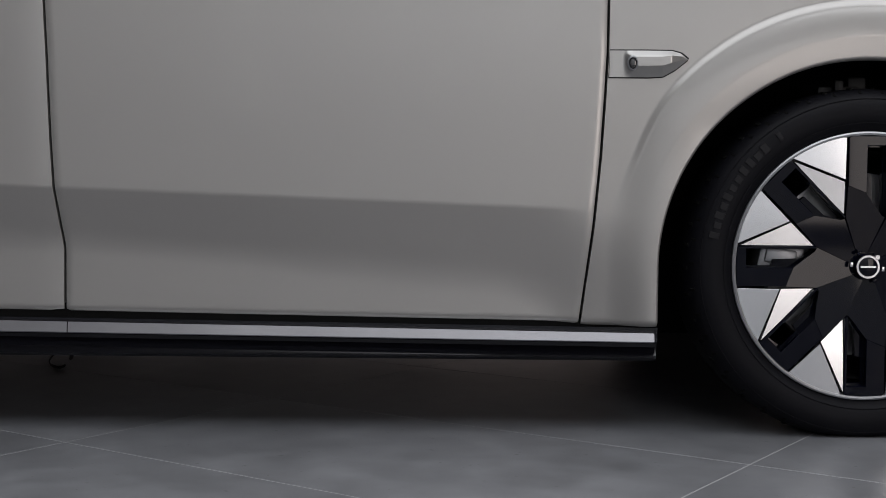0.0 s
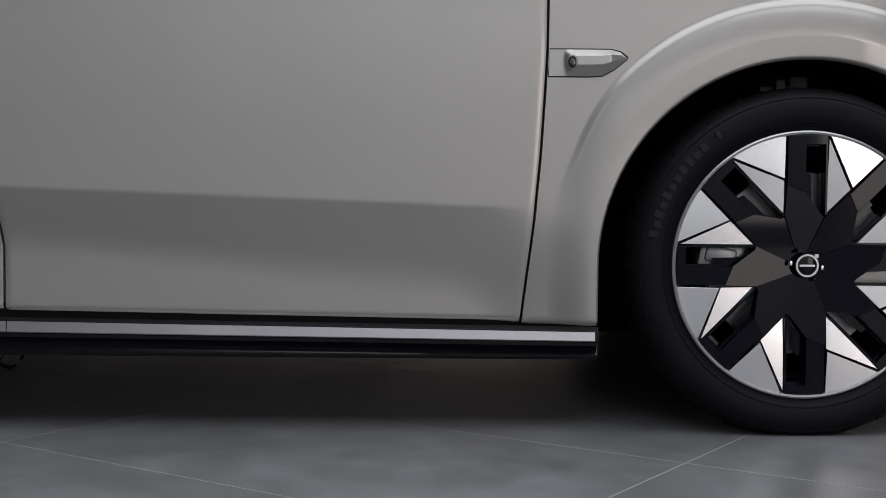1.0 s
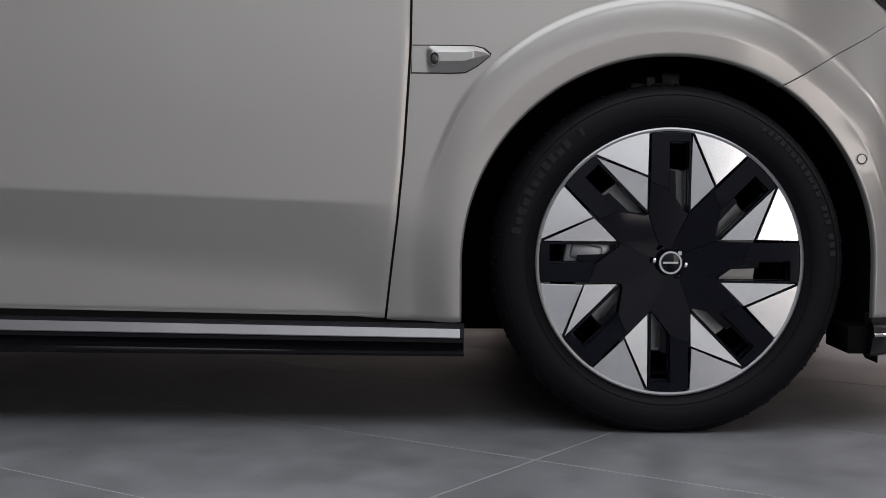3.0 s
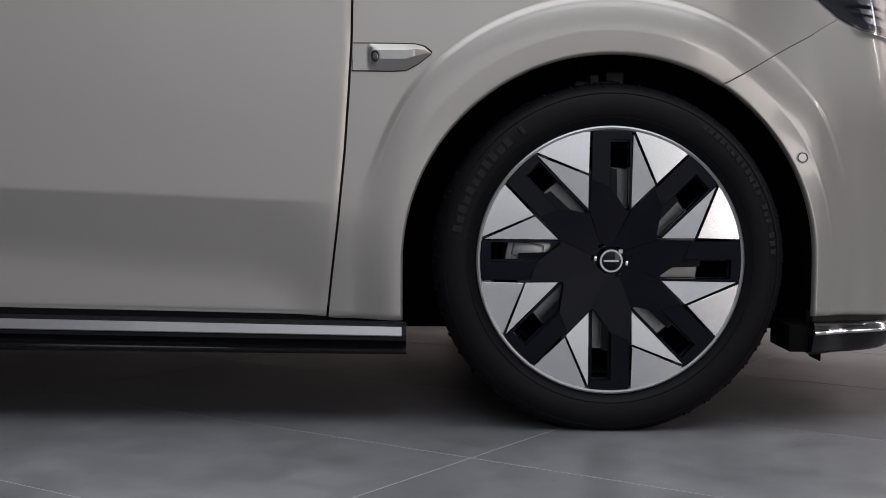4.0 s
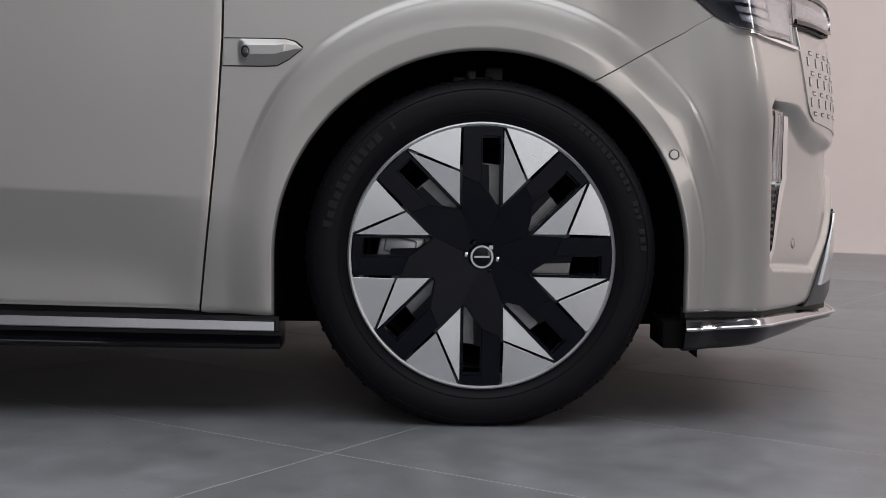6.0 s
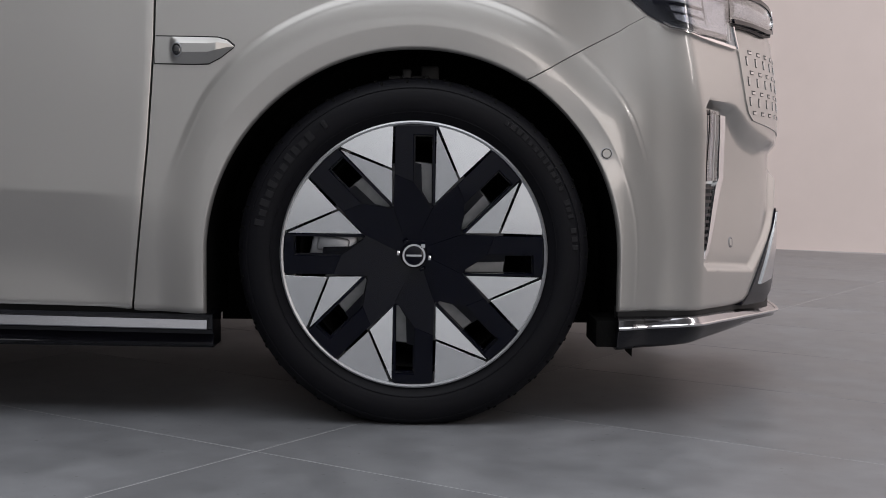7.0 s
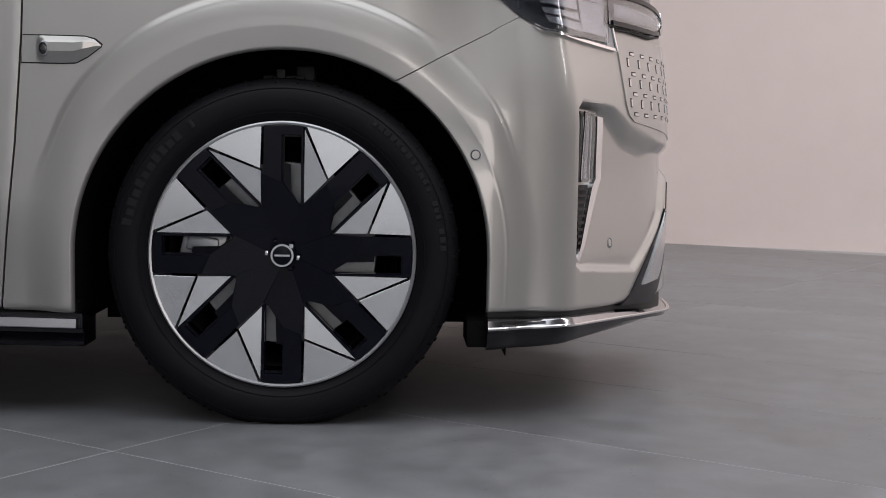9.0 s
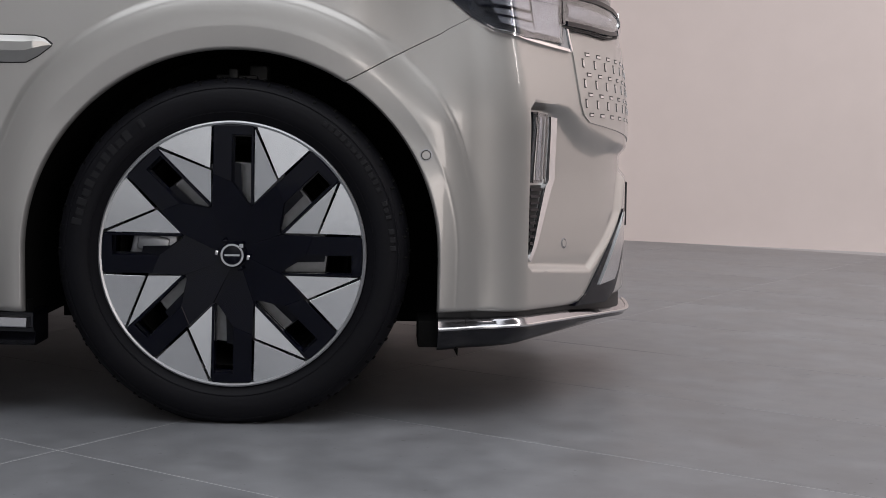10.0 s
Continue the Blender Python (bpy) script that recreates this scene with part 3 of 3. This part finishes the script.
brake = part("brake_disc", lathe([(0.06, 0.060), (0.06, 0.052), (0.085, 0.050), (0.09, 0.062), (0.190, 0.062), (0.192, 0.066), (0.192, 0.088), (0.0, 0.088)], 96), STEEL, wheel, "grey steel brake disc")
bm = bmesh.new()
box(bm, 0.120, 0.212, 0.030, 0.12, -0.012, 0.055, Matrix.Rotation(-radians(168), 4, "Y"), 0.008)
box(bm, 0.135, 0.20, 0.024, 0.06, 0.0, 0.035, Matrix.Rotation(-radians(168), 4, "Y"), 0.006)
part("brake_caliper", bm, GREY, wheel, "grey cast brake caliper")
part("wheel_barrel", lathe([(0.236, 0.03), (0.225, 0.12), (0.225, 0.21), (0.0, 0.212)], 96), LINER, wheel)
# suspension parts in the top of the wheel housing
bm = bmesh.new()
box(bm, -0.06, 0.03, 0.16, 0.22, 0.700, 0.728, None, 0.005)
box(bm, -0.03, -0.01, 0.14, 0.16, 0.69, 0.74, None, 0.004)
box(bm, 0.01, 0.05, 0.18, 0.24, 0.71, 0.75, None, 0.005)
part("suspension_link", bm, BLACK, car)

# ---- the car's front corner ----
# lower lip: bright strip over a dark blade that thins towards the front
LIP_S = (0.427, 0.537, 0.602, 0.715, 0.875, 1.077, 1.30, 1.55)
LIP_TOP = (0.225, 0.222, 0.223, 0.220, 0.213, 0.198, 0.179, 0.174)
LIP_BOT = (0.197, 0.198, 0.200, 0.198, 0.194, 0.185, 0.169, 0.165)
LIP_LOW = (0.154, 0.156, 0.160, 0.164, 0.168, 0.170, 0.160, 0.158)


def lip_rail(name, section, mat, label="", s0=0.427, s1=1.55, n=70):
    bm = bmesh.new()
    rings = [[bm.verts.new(skin(s, z, off)) for off, z in section(s)] for s in np.linspace(s0, s1, n)]
    # the skin's own height steps are left out below the bumper's edge
    m = len(rings[0])
    for a, b in zip(rings, rings[1:]):
        for k in range(m):
            bm.faces.new((a[k], a[(k + 1) % m], b[(k + 1) % m], b[k]))
    bm.faces.new(rings[0])
    bm.faces.new(rings[-1][::-1])
    return part(name, bm, mat, car, label)


def lip_strip(s):
    t, b = np.interp(s, LIP_S, LIP_TOP), np.interp(s, LIP_S, LIP_BOT)
    o = 0.004 + 0.008 * smooth(0.62, 1.0, s)
    return [(-0.03, t + 0.002), (o - 0.014, t + 0.002), (o - 0.003, t - 0.006), (o - 0.001, b + 0.009), (o + 0.0025, b + 0.006), (o + 0.0025, b + 0.002), (o - 0.002, b), (-0.03, b)]


# the strip's bead again as a chrome rail, added for its highlight line
def lip_highlight_bead(s):
    b = np.interp(s, LIP_S, LIP_BOT)
    o = 0.004 + 0.008 * smooth(0.62, 1.0, s)
    return [(o - 0.004, b + 0.0085), (o + 0.002, b + 0.0085), (o + 0.0042, b + 0.0065), (o + 0.0042, b + 0.004), (o + 0.002, b + 0.002), (o - 0.004, b + 0.002)]


def lip_blade(s):
    t, b = np.interp(s, LIP_S, LIP_BOT), np.interp(s, LIP_S, LIP_LOW)
    o = 0.008 * smooth(0.62, 1.0, s)
    return [(-0.12, t), (o - 0.003, t), (o - 0.004, t - 0.008), (o - 0.014, b + 0.008), (o - 0.028, b), (-0.12, b + 0.004)]


def lip_gap(s):
    t = np.interp(s, LIP_S, LIP_TOP)
    return [(-0.05, 0.245), (-0.012, 0.245), (-0.012, t - 0.004), (-0.05, t - 0.004)]


lip_rail("lip_trim", lip_strip, SILL, "bright chrome strip under the bumper", 0.427, 0.492, 10)
lip_rail("lip_trim", lip_strip, SILL, "bright chrome strip under the bumper", 0.4935)
lip_rail("front_lip", lip_blade, SKIRT, "gloss black front lip")
lip_rail("lip_highlight_bead", lip_highlight_bead, CHROME, "thin bead in chrome for the highlight on the strip's lower edge")
lip_rail("lip_seal", lip_gap, BLACK)
# deflector under the arch's front end
bm = bmesh.new()
box(bm, 0.385, 0.47, 0.05, 0.20, 0.158, 0.215, None, 0.004)
part("air_deflector", bm, LINER, car)
bm = bmesh.new()
f, b = [bm.verts.new((x, 0.12, z)) for x, z in ((0.40, 0.160), (0.475, 0.158), (0.474, 0.128), (0.462, 0.150))], []
b = [bm.verts.new((v.co.x, 0.20, v.co.z)) for v in f]
bm.faces.new(f)
bm.faces.new(b[::-1])
for k in range(4):
    bm.faces.new((f[k], b[k], b[(k + 1) % 4], f[(k + 1) % 4]))
part("air_deflector", bm, LINER, car, smooth_shade=False)


def sensor(s, z, r):
    """A round parking sensor with its ring, set in the skin."""
    p = Vector(skin(s, z))
    a, c = Vector(skin(s + 0.006, z)) - Vector(skin(s - 0.006, z)), Vector(skin(s, z + 0.006)) - Vector(skin(s, z - 0.006))
    n = a.cross(c).normalized()
    m = Matrix.Translation(p) @ n.to_track_quat("Y", "Z").to_matrix().to_4x4() @ Matrix.Rotation(math.pi, 4, "Z")
    bm = lathe([(0, -0.0016), (r * 0.66, -0.0016), (r * 0.72, -0.0005), (r * 0.72, 0.006), (0, 0.006)], 32)
    bmesh.ops.transform(bm, verts=bm.verts, matrix=m)
    ob = part("parking_sensor", bm, PAINT, car)
    bm = lathe([(r * 0.73, 0.004), (r * 0.73, -0.0006), (r * 0.83, -0.0006), (r * 0.83, 0.004)], 32, closed=True)
    bmesh.ops.transform(bm, verts=bm.verts, matrix=m)
    part("sensor_gap", bm, BLACK, ob)
    bm = lathe([(r * 0.84, 0.004), (r * 0.86, -0.0012), (r, -0.001), (r * 1.06, 0.004)], 32, closed=True)
    bmesh.ops.transform(bm, verts=bm.verts, matrix=m)
    part("sensor_ring", bm, GREY, ob)


sensor(0.394, 0.565, 0.0125)
sensor(0.852, 0.369, 0.0125)


def ribbon(name, line, width, off, thick, mat, parent=car, label="", n=40, closed=False):
    """A narrow raised strip along a line of (s, z)."""
    pts = along(list(line) + ([line[0]] if closed else []), n)
    d = np.gradient(pts, axis=0)
    d /= np.linalg.norm(d, axis=1)[:, None] + 1e-9
    side = np.stack([-d[:, 1], d[:, 0]], -1) * width / 2
    return part(name, loft(pts - side, pts + side, n, 2, off, thick), mat, parent, label)


# headlamp
LOW = [(0.448, 0.895), (0.459, 0.889), (0.514, 0.857), (0.567, 0.835), (0.676, 0.8245), (0.820, 0.820)]
HIGHL = [(0.427, 0.948), (0.488, 0.952), (0.580, 0.952), (0.671, 0.946), (0.784, 0.943), (0.844, 0.939)]
lamp = part("headlamp", loft(LOW, HIGHL, 60, 14, 0.003, 0.02), LAMP_DARK, car, "clear headlamp with dark housing and light bars")
part("housing", loft([(0.833, 0.864), (0.943, 0.862), (1.087, 0.859), (1.17, 0.866), (1.215, 0.88)], [(0.844, 0.939), (0.952, 0.937), (1.036, 0.936), (1.128, 0.929), (1.20, 0.912)], 40, 10, 0.003, 0.02), LAMP_DARK, lamp)
# reflectors and bars behind the glass
part("reflector", loft([(0.590, 0.849), (0.655, 0.8405), (0.715, 0.834)], [(0.575, 0.881), (0.633, 0.878), (0.711, 0.876)], 20, 6, 0.006, 0.004), LAMP_GREY, lamp)
part("reflector", loft([(0.576, 0.889), (0.635, 0.885), (0.710, 0.883)], [(0.561, 0.912), (0.621, 0.910), (0.711, 0.908)], 20, 5, 0.006, 0.004), LAMP_GREY, lamp)
part("reflector", loft([(0.718, 0.837), (0.824, 0.832)], [(0.724, 0.934), (0.838, 0.933)], 14, 6, 0.005, 0.004), LAMP_GREY, lamp)
part("reflector", loft([(0.868, 0.882), (0.967, 0.880), (1.078, 0.880), (1.149, 0.885)], [(0.872, 0.914), (0.972, 0.912), (1.084, 0.908), (1.154, 0.902)], 24, 6, 0.005, 0.004, swell=0.004), LAMP_GREY, lamp)
ribbon("light_bar", [(0.530, 0.885), (0.610, 0.882), (0.715, 0.879)], 0.0035, 0.0085, 0.004, GLOSS_BLACK, lamp)
ribbon("light_bar", [(0.547, 0.869), (0.607, 0.864), (0.712, 0.858)], 0.003, 0.0085, 0.004, GLOSS_BLACK, lamp)
ribbon("light_bar", [(0.543, 0.916), (0.622, 0.913), (0.725, 0.911), (0.849, 0.908)], 0.0035, 0.0085, 0.004, LAMP_GREY, lamp)
ribbon("divider", [(0.835, 0.863), (0.844, 0.939)], 0.006, 0.0085, 0.004, LAMP_DARK, lamp)
ribbon("end_cap", [(1.165, 0.872), (1.20, 0.885), (1.21, 0.905), (1.19, 0.918)], 0.014, 0.0165, 0.012, CHROME, lamp)
ribbon("lamp_rim", [(0.848, 0.868), (0.943, 0.867), (1.087, 0.864), (1.150, 0.869)], 0.010, 0.0165, 0.006, GLOSS_BLACK, lamp)
ribbon("lamp_rim", [(0.848, 0.935), (0.952, 0.933), (1.036, 0.932), (1.128, 0.925), (1.180, 0.914)], 0.010, 0.0165, 0.006, GLOSS_BLACK, lamp)
g1 = part("cover_glass", loft(LOW, HIGHL, 60, 10, 0.013, 0.003), GLASS, lamp, "clear cover glass")
g2 = part("cover_glass", loft([(0.833, 0.864), (0.943, 0.862), (1.087, 0.859), (1.17, 0.866), (1.215, 0.88)], [(0.844, 0.939), (0.952, 0.937), (1.036, 0.936), (1.128, 0.929), (1.20, 0.912)], 40, 8, 0.013, 0.003), GLASS, lamp, "clear cover glass")
g1.visible_shadow = g2.visible_shadow = False
ribbon("lamp_trim", [(0.550, 0.842), (0.572, 0.832), (0.676, 0.8205), (0.768, 0.813), (0.865, 0.807)], 0.0065, 0.008, 0.012, CHROME, lamp, "thin chrome strip", 60)
ribbon("lamp_trim", [(0.865, 0.806), (0.860, 0.828), (0.856, 0.856)], 0.006, 0.010, 0.014, CHROME, lamp, "thin chrome strip", 20)
part("lamp_corner", loft([(0.822, 0.813), (0.859, 0.810)], [(0.827, 0.860), (0.852, 0.856)], 8, 8, 0.006, 0.012), GREY, lamp)
ribbon("lamp_trim", [(0.856, 0.856), (0.942, 0.856), (1.085, 0.852), (1.175, 0.861), (1.225, 0.882)], 0.005, 0.008, 0.012, BLACK, lamp, n=50)

# grille: a painted plate full of small slots
part("grille_edge", loft([(0.8735, 0.844), (0.8795, 0.80), (0.8855, 0.742), (0.895, 0.690), (0.9095, 0.662), (0.943, 0.6455)],
                         [(0.91, 0.846), (0.91, 0.80), (0.91, 0.742), (0.92, 0.690), (0.93, 0.668), (0.96, 0.65)], 50, 3, 0.0005, 0.004), PAINT, car)
grille = part("grille_plate", loft([(0.875, 0.844), (0.881, 0.80), (0.887, 0.742), (0.8965, 0.690), (0.911, 0.6635), (0.9445, 0.6470)],
                                   [(1.50, 0.846), (1.50, 0.80), (1.50, 0.742), (1.50, 0.690), (1.50, 0.64), (1.50, 0.60)], 60, 60, 0.003, 0.006), PAINT, car, "painted closed grille with small slots")


def slot(s, z, w, h):
    """A slot: dark bed, bright lower ledge."""
    bed = part("slot", loft([(s - w / 2, z - h / 2), (s + w / 2, z - h / 2)], [(s - w / 2, z + h / 2), (s + w / 2, z + h / 2)], 2, 2, 0.0036, 0.003), BLACK, grille)
    if w > h:
        part("slot_ledge", loft([(s - w / 2 + 0.002, z - h / 2 + 0.0012), (s + w / 2 - 0.003, z - h / 2 + 0.0012)], [(s - w / 2 + 0.002, z + h / 2 - 0.0028), (s + w / 2 - 0.003, z + h / 2 - 0.0028)], 2, 1, 0.0050, 0.003), CHROME, bed)
    else:
        part("slot_ledge", loft([(s - w / 2 + 0.0025, z - h / 2 + 0.002), (s + w / 2 - 0.001, z - h / 2 + 0.002)], [(s - w / 2 + 0.0025, z + h / 2 - 0.003), (s + w / 2 - 0.001, z + h / 2 - 0.003)], 2, 1, 0.0050, 0.003), CHROME, bed)


for i in range(8):
    for j in range(4):
        slot(0.954 + 0.068 * i, 0.805 - 0.0465 * j - 0.001 * i, 0.026, 0.0095)
        if j < 3:
            slot(0.926 + 0.068 * i, 0.784 - 0.0465 * j - 0.001 * i, 0.0105, 0.021)

# upright lamp and slatted vent in the corner pocket
drl = part("corner_lamp", loft([(0.690, 0.509), (0.748, 0.509)], [(0.712, 0.664), (0.762, 0.662)], 16, 20, 0.006, 0.012, swell=0.003), LAMP_DARK, car, "slim upright lamp with clear cover")
part("reflector", loft([(0.712, 0.515), (0.728, 0.515)], [(0.728, 0.655), (0.740, 0.655)], 6, 14, 0.0115, 0.004), LAMP_GREY, drl)
ribbon("light_bar", [(0.703, 0.515), (0.718, 0.652)], 0.004, 0.0115, 0.004, CHROME, drl)
ribbon("light_bar", [(0.740, 0.515), (0.752, 0.655)], 0.004, 0.0115, 0.004, GREY, drl)
g3 = part("cover_glass", loft([(0.690, 0.509), (0.748, 0.509)], [(0.712, 0.664), (0.762, 0.662)], 16, 16, 0.018, 0.003), GLASS, drl, "clear cover glass")
g3.visible_shadow = False
vent = part("corner_vent", loft([(0.668, 0.362), (0.676, 0.362)], [(0.692, 0.503), (0.752, 0.503)], 12, 20, 0.004, 0.012), BLACK, car, "black slatted vent")
for k in range(9):
    z = 0.378 + 0.0145 * k
    u = (z - 0.362) / 0.141
    part("slat", loft([(0.668 + 0.024 * u, z - 0.003), (0.678 + 0.066 * u, z - 0.003)], [(0.668 + 0.024 * u, z + 0.003), (0.678 + 0.066 * u, z + 0.003)], 4, 2, 0.011, 0.006), GLOSS_BLACK, vent)
part("corner_trim", loft([(0.774, 0.516), (0.777, 0.58), (0.781, 0.655)], [(0.800, 0.516), (0.804, 0.58), (0.809, 0.653)], 20, 4, 0.012, 0.016), SATIN, car, "satin silver upright trim")
part("corner_trim", loft([(0.664, 0.345), (0.684, 0.370), (0.758, 0.500), (0.774, 0.516)], [(0.672, 0.338), (0.700, 0.368), (0.786, 0.498), (0.800, 0.516)], 24, 3, 0.012, 0.016), SATIN, car, "satin silver upright trim")
ribbon("trim_seal", [(0.768, 0.516), (0.771, 0.58), (0.775, 0.66)], 0.012, 0.004, 0.008, BLACK, car, n=14)

# lower corner blade: black frame with a bright inlay
blade = part("corner_blade", loft([(0.874, 0.2235), (0.935, 0.245), (1.089, 0.356), (1.22, 0.436)], [(1.06, 0.216), (1.13, 0.238), (1.22, 0.32), (1.245, 0.437)], 40, 10, 0.005, 0.03, pocket=False), GLOSS_BLACK, car, "gloss black corner blade with a bright inlay")
part("inlay", loft([(1.012, 0.262), (1.060, 0.305), (1.125, 0.362), (1.218, 0.430)], [(1.120, 0.268), (1.150, 0.290), (1.195, 0.345), (1.226, 0.430)], 30, 8, 0.009, 0.008, pocket=False), SATIN, blade, "bright silver inlay")
part("lower_grille", loft([(1.30, 0.25), (1.32, 0.40), (1.33, 0.50)], [(1.6, 0.25), (1.6, 0.40), (1.6, 0.50)], 20, 10, -0.03, 0.02, pocket=False), BLACK, car, "black lower grille")
part("plate_holder", loft([(1.40, 0.385), (1.40, 0.50)], [(1.60, 0.385), (1.60, 0.50)], 10, 8, 0.006, 0.03, pocket=False), BLACK, car, "black number plate holder")

# wing trim with its small camera
TRIM_UP = [(-0.5275, 0.7885), (-0.45, 0.7885), (-0.402, 0.7880), (-0.384, 0.7830), (-0.370, 0.7715)]
TRIM_DN = [(-0.5285, 0.7350), (-0.45, 0.7345), (-0.420, 0.7360), (-0.396, 0.7490), (-0.3695, 0.7700)]
part("trim_gap", loft([(s - 0.002 * (s < -0.5), z - 0.0025) for s, z in TRIM_DN], [(s + (0.003 if s > -0.4 else 0), z + 0.0025) for s, z in TRIM_UP], 40, 4, 0.0008, 0.006), BLACK, car)


def wing_trim():
    bm = bmesh.new()
    a, b = along(TRIM_DN, 64), along(TRIM_UP, 64)
    front, back = [], []
    for j in range(25):
        v = j / 24
        row, deep = [], []
        for p, q in zip(a, b):
            s, z = p * (1 - v) + q * v
            body = smooth(-0.500, -0.480, s)
            ridge = min(1.0, min(v / 0.42, (1 - v) / 0.24)) if 0 < v < 1 else 0.0
            end = min(1.0, max(0.0, (-0.3697 - s) / 0.035))
            row.append(skin(s, z, 0.0025 + 0.013 * body * ridge * end))
            deep.append(skin(s, z, -0.008))
        front.append(row)
        back.append(deep)
    return part("wing_trim", grid_slab(bm, front, back), SATIN_PAINT, car, "satin silver wing trim with a side camera", angle=25)


SATIN_PAINT = material("satin_silver_paint", (0.40, 0.395, 0.385), 0.32, 0.7, 0.03, 400, 0, 0.5)
trim = wing_trim()
p = skin(-0.4825, 0.7625, 0.0150)
bm = lathe([(0, -0.003), (0.006, -0.0035), (0.0095, -0.002), (0.0105, 0.004), (0.0105, 0.012), (0, 0.012)], 32)
bmesh.ops.transform(bm, verts=bm.verts, matrix=Matrix.Translation(p) @ Matrix.Diagonal((0.80, 1, 1.2, 1)))
eye = part("camera_lens", bm, LENS, trim, "black side camera lens")
bm = lathe([(0.010, 0.006), (0.0105, -0.003), (0.0125, -0.002), (0.0135, 0.006)], 32, closed=True)
bmesh.ops.transform(bm, verts=bm.verts, matrix=Matrix.Translation(p) @ Matrix.Diagonal((0.83, 1, 1.2, 1)))
part("lens_ring", bm, GREY, eye)

# a small dark strap loop on the floor under the car
bm = bmesh.new()
rings = []
for k in range(25):
    a = 2 * math.pi * k / 24 * 0.86
    c = Vector((0.028 * math.cos(a) * (1 + 0.2 * math.sin(2 * a)), 0.012 * math.sin(a), 0.026 + 0.022 * math.sin(a)))
    rings.append([bm.verts.new(c + Vector((0.004 * math.cos(b) * math.cos(a), 0.006 * math.cos(b), 0.004 * math.sin(b)))) for b in (0, 1.57, 3.14, 4.71)])
for a, b in zip(rings, rings[1:]):
    for k in range(4):
        bm.faces.new((a[k], a[(k + 1) % 4], b[(k + 1) % 4], b[k]))
loop = tagged(part("strap_loop", bm, BLACK), "small black strap loop lying on the tiles", "strap")
loop.location = (-1.915, 0.89, 0.0)

# ---- floor tiles ----
AX, LONG, SHORT, JOINT = radians(-34.9), 1.19, 0.614, 0.003
OX, OY = -0.292, -0.254
tile_mesh = {}


def tile_data(w, d):
    key = (w, d)
    if key not in tile_mesh:
        bm = box(bmesh.new(), 0, w, 0, d, -0.006, 0.0)
        edges = [e for e in bm.edges if all(v.co.z > -0.001 for v in e.verts)]
        bmesh.ops.bevel(bm, geom=edges, offset=0.0008, segments=1, affect="EDGES")
        me = bpy.data.meshes.new("tile")
        bm.to_mesh(me)
        bm.free()
        me.materials.append(TILE)
        tile_mesh[key] = me
    return tile_mesh[key]


ca, sa = math.cos(AX), math.sin(AX)
rest = bmesh.new()
for i in range(-14, 15):
    for j in range(-26, 27):
        wide = LONG * (2 if i == 0 else 1)
        x, y = OX + i * LONG * ca - j * SHORT * sa, OY + i * LONG * sa + j * SHORT * ca
        mx, my = x + wide / 2 * ca - 0.3 * sa, y + wide / 2 * sa + 0.3 * ca
        u, v = mx * math.cos(ROOM) + my * math.sin(ROOM), -mx * math.sin(ROOM) + my * math.cos(ROOM)
        if i == 1 or not (U0 - 0.1 < u < U1 + 0.1 and V0 - 0.1 < v < V1 + 0.1):
            continue                      # the slabs before joint 1 run on twice as long
        m = pose(x, y, 0, 0, 0, math.degrees(AX)) @ pose(JOINT / 2, JOINT / 2, 0)
        if math.hypot(mx - 0.5, my - 0.5) < 6.5:
            t = new("tile", tile_data(wide - JOINT, SHORT - JOINT))
            t.parent = floor
            t.matrix_world = m
        else:
            corners = [rest.verts.new(m @ Vector(p)) for p in ((0, 0, 0), (wide - JOINT, 0, 0), (wide - JOINT, SHORT - JOINT, 0), (0, SHORT - JOINT, 0))]
            rest.faces.new(corners)
tagged(part("tile_rest", rest, TILE, floor, smooth_shade=False), kind="stuff")

# a tall light tube by the wall behind the camera
bm = lathe([(0, -0.9), (0.013, -0.9), (0.013, 0.9), (0, 0.9)], 16)
bmesh.ops.transform(bm, verts=bm.verts, matrix=Matrix.Rotation(radians(90), 4, "X"))
GLOW = bpy.data.materials.new("light_tube_glow")
GLOW.use_nodes = True
GLOW.node_tree.nodes["Principled BSDF"].inputs["Emission Color"].default_value = (1, 0.99, 0.97, 1)
GLOW.node_tree.nodes["Principled BSDF"].inputs["Emission Strength"].default_value = 2.2
tube = tagged(new("light_stand"), "slim white light tube on a black stand", "studio light")
tube.location = (-2.3, -7.4, 0)
tube_glow = part("tube", bm, GLOW, tube)
tube_glow.matrix_local = pose(-0.1, 0, 2.05, 0, -7, 0)
bm = bmesh.new()
box(bm, -0.012, 0.012, 0.0, 0.024, 0.0, 1.16)
part("pole", bm, BLACK, tube)
for k in range(3):
    bm = bmesh.new()
    box(bm, 0, 0.35, -0.01, 0.01, 0.0, 0.02, Matrix.Rotation(radians(120 * k + 20), 4, "Z"))
    part("foot", bm, BLACK, tube)
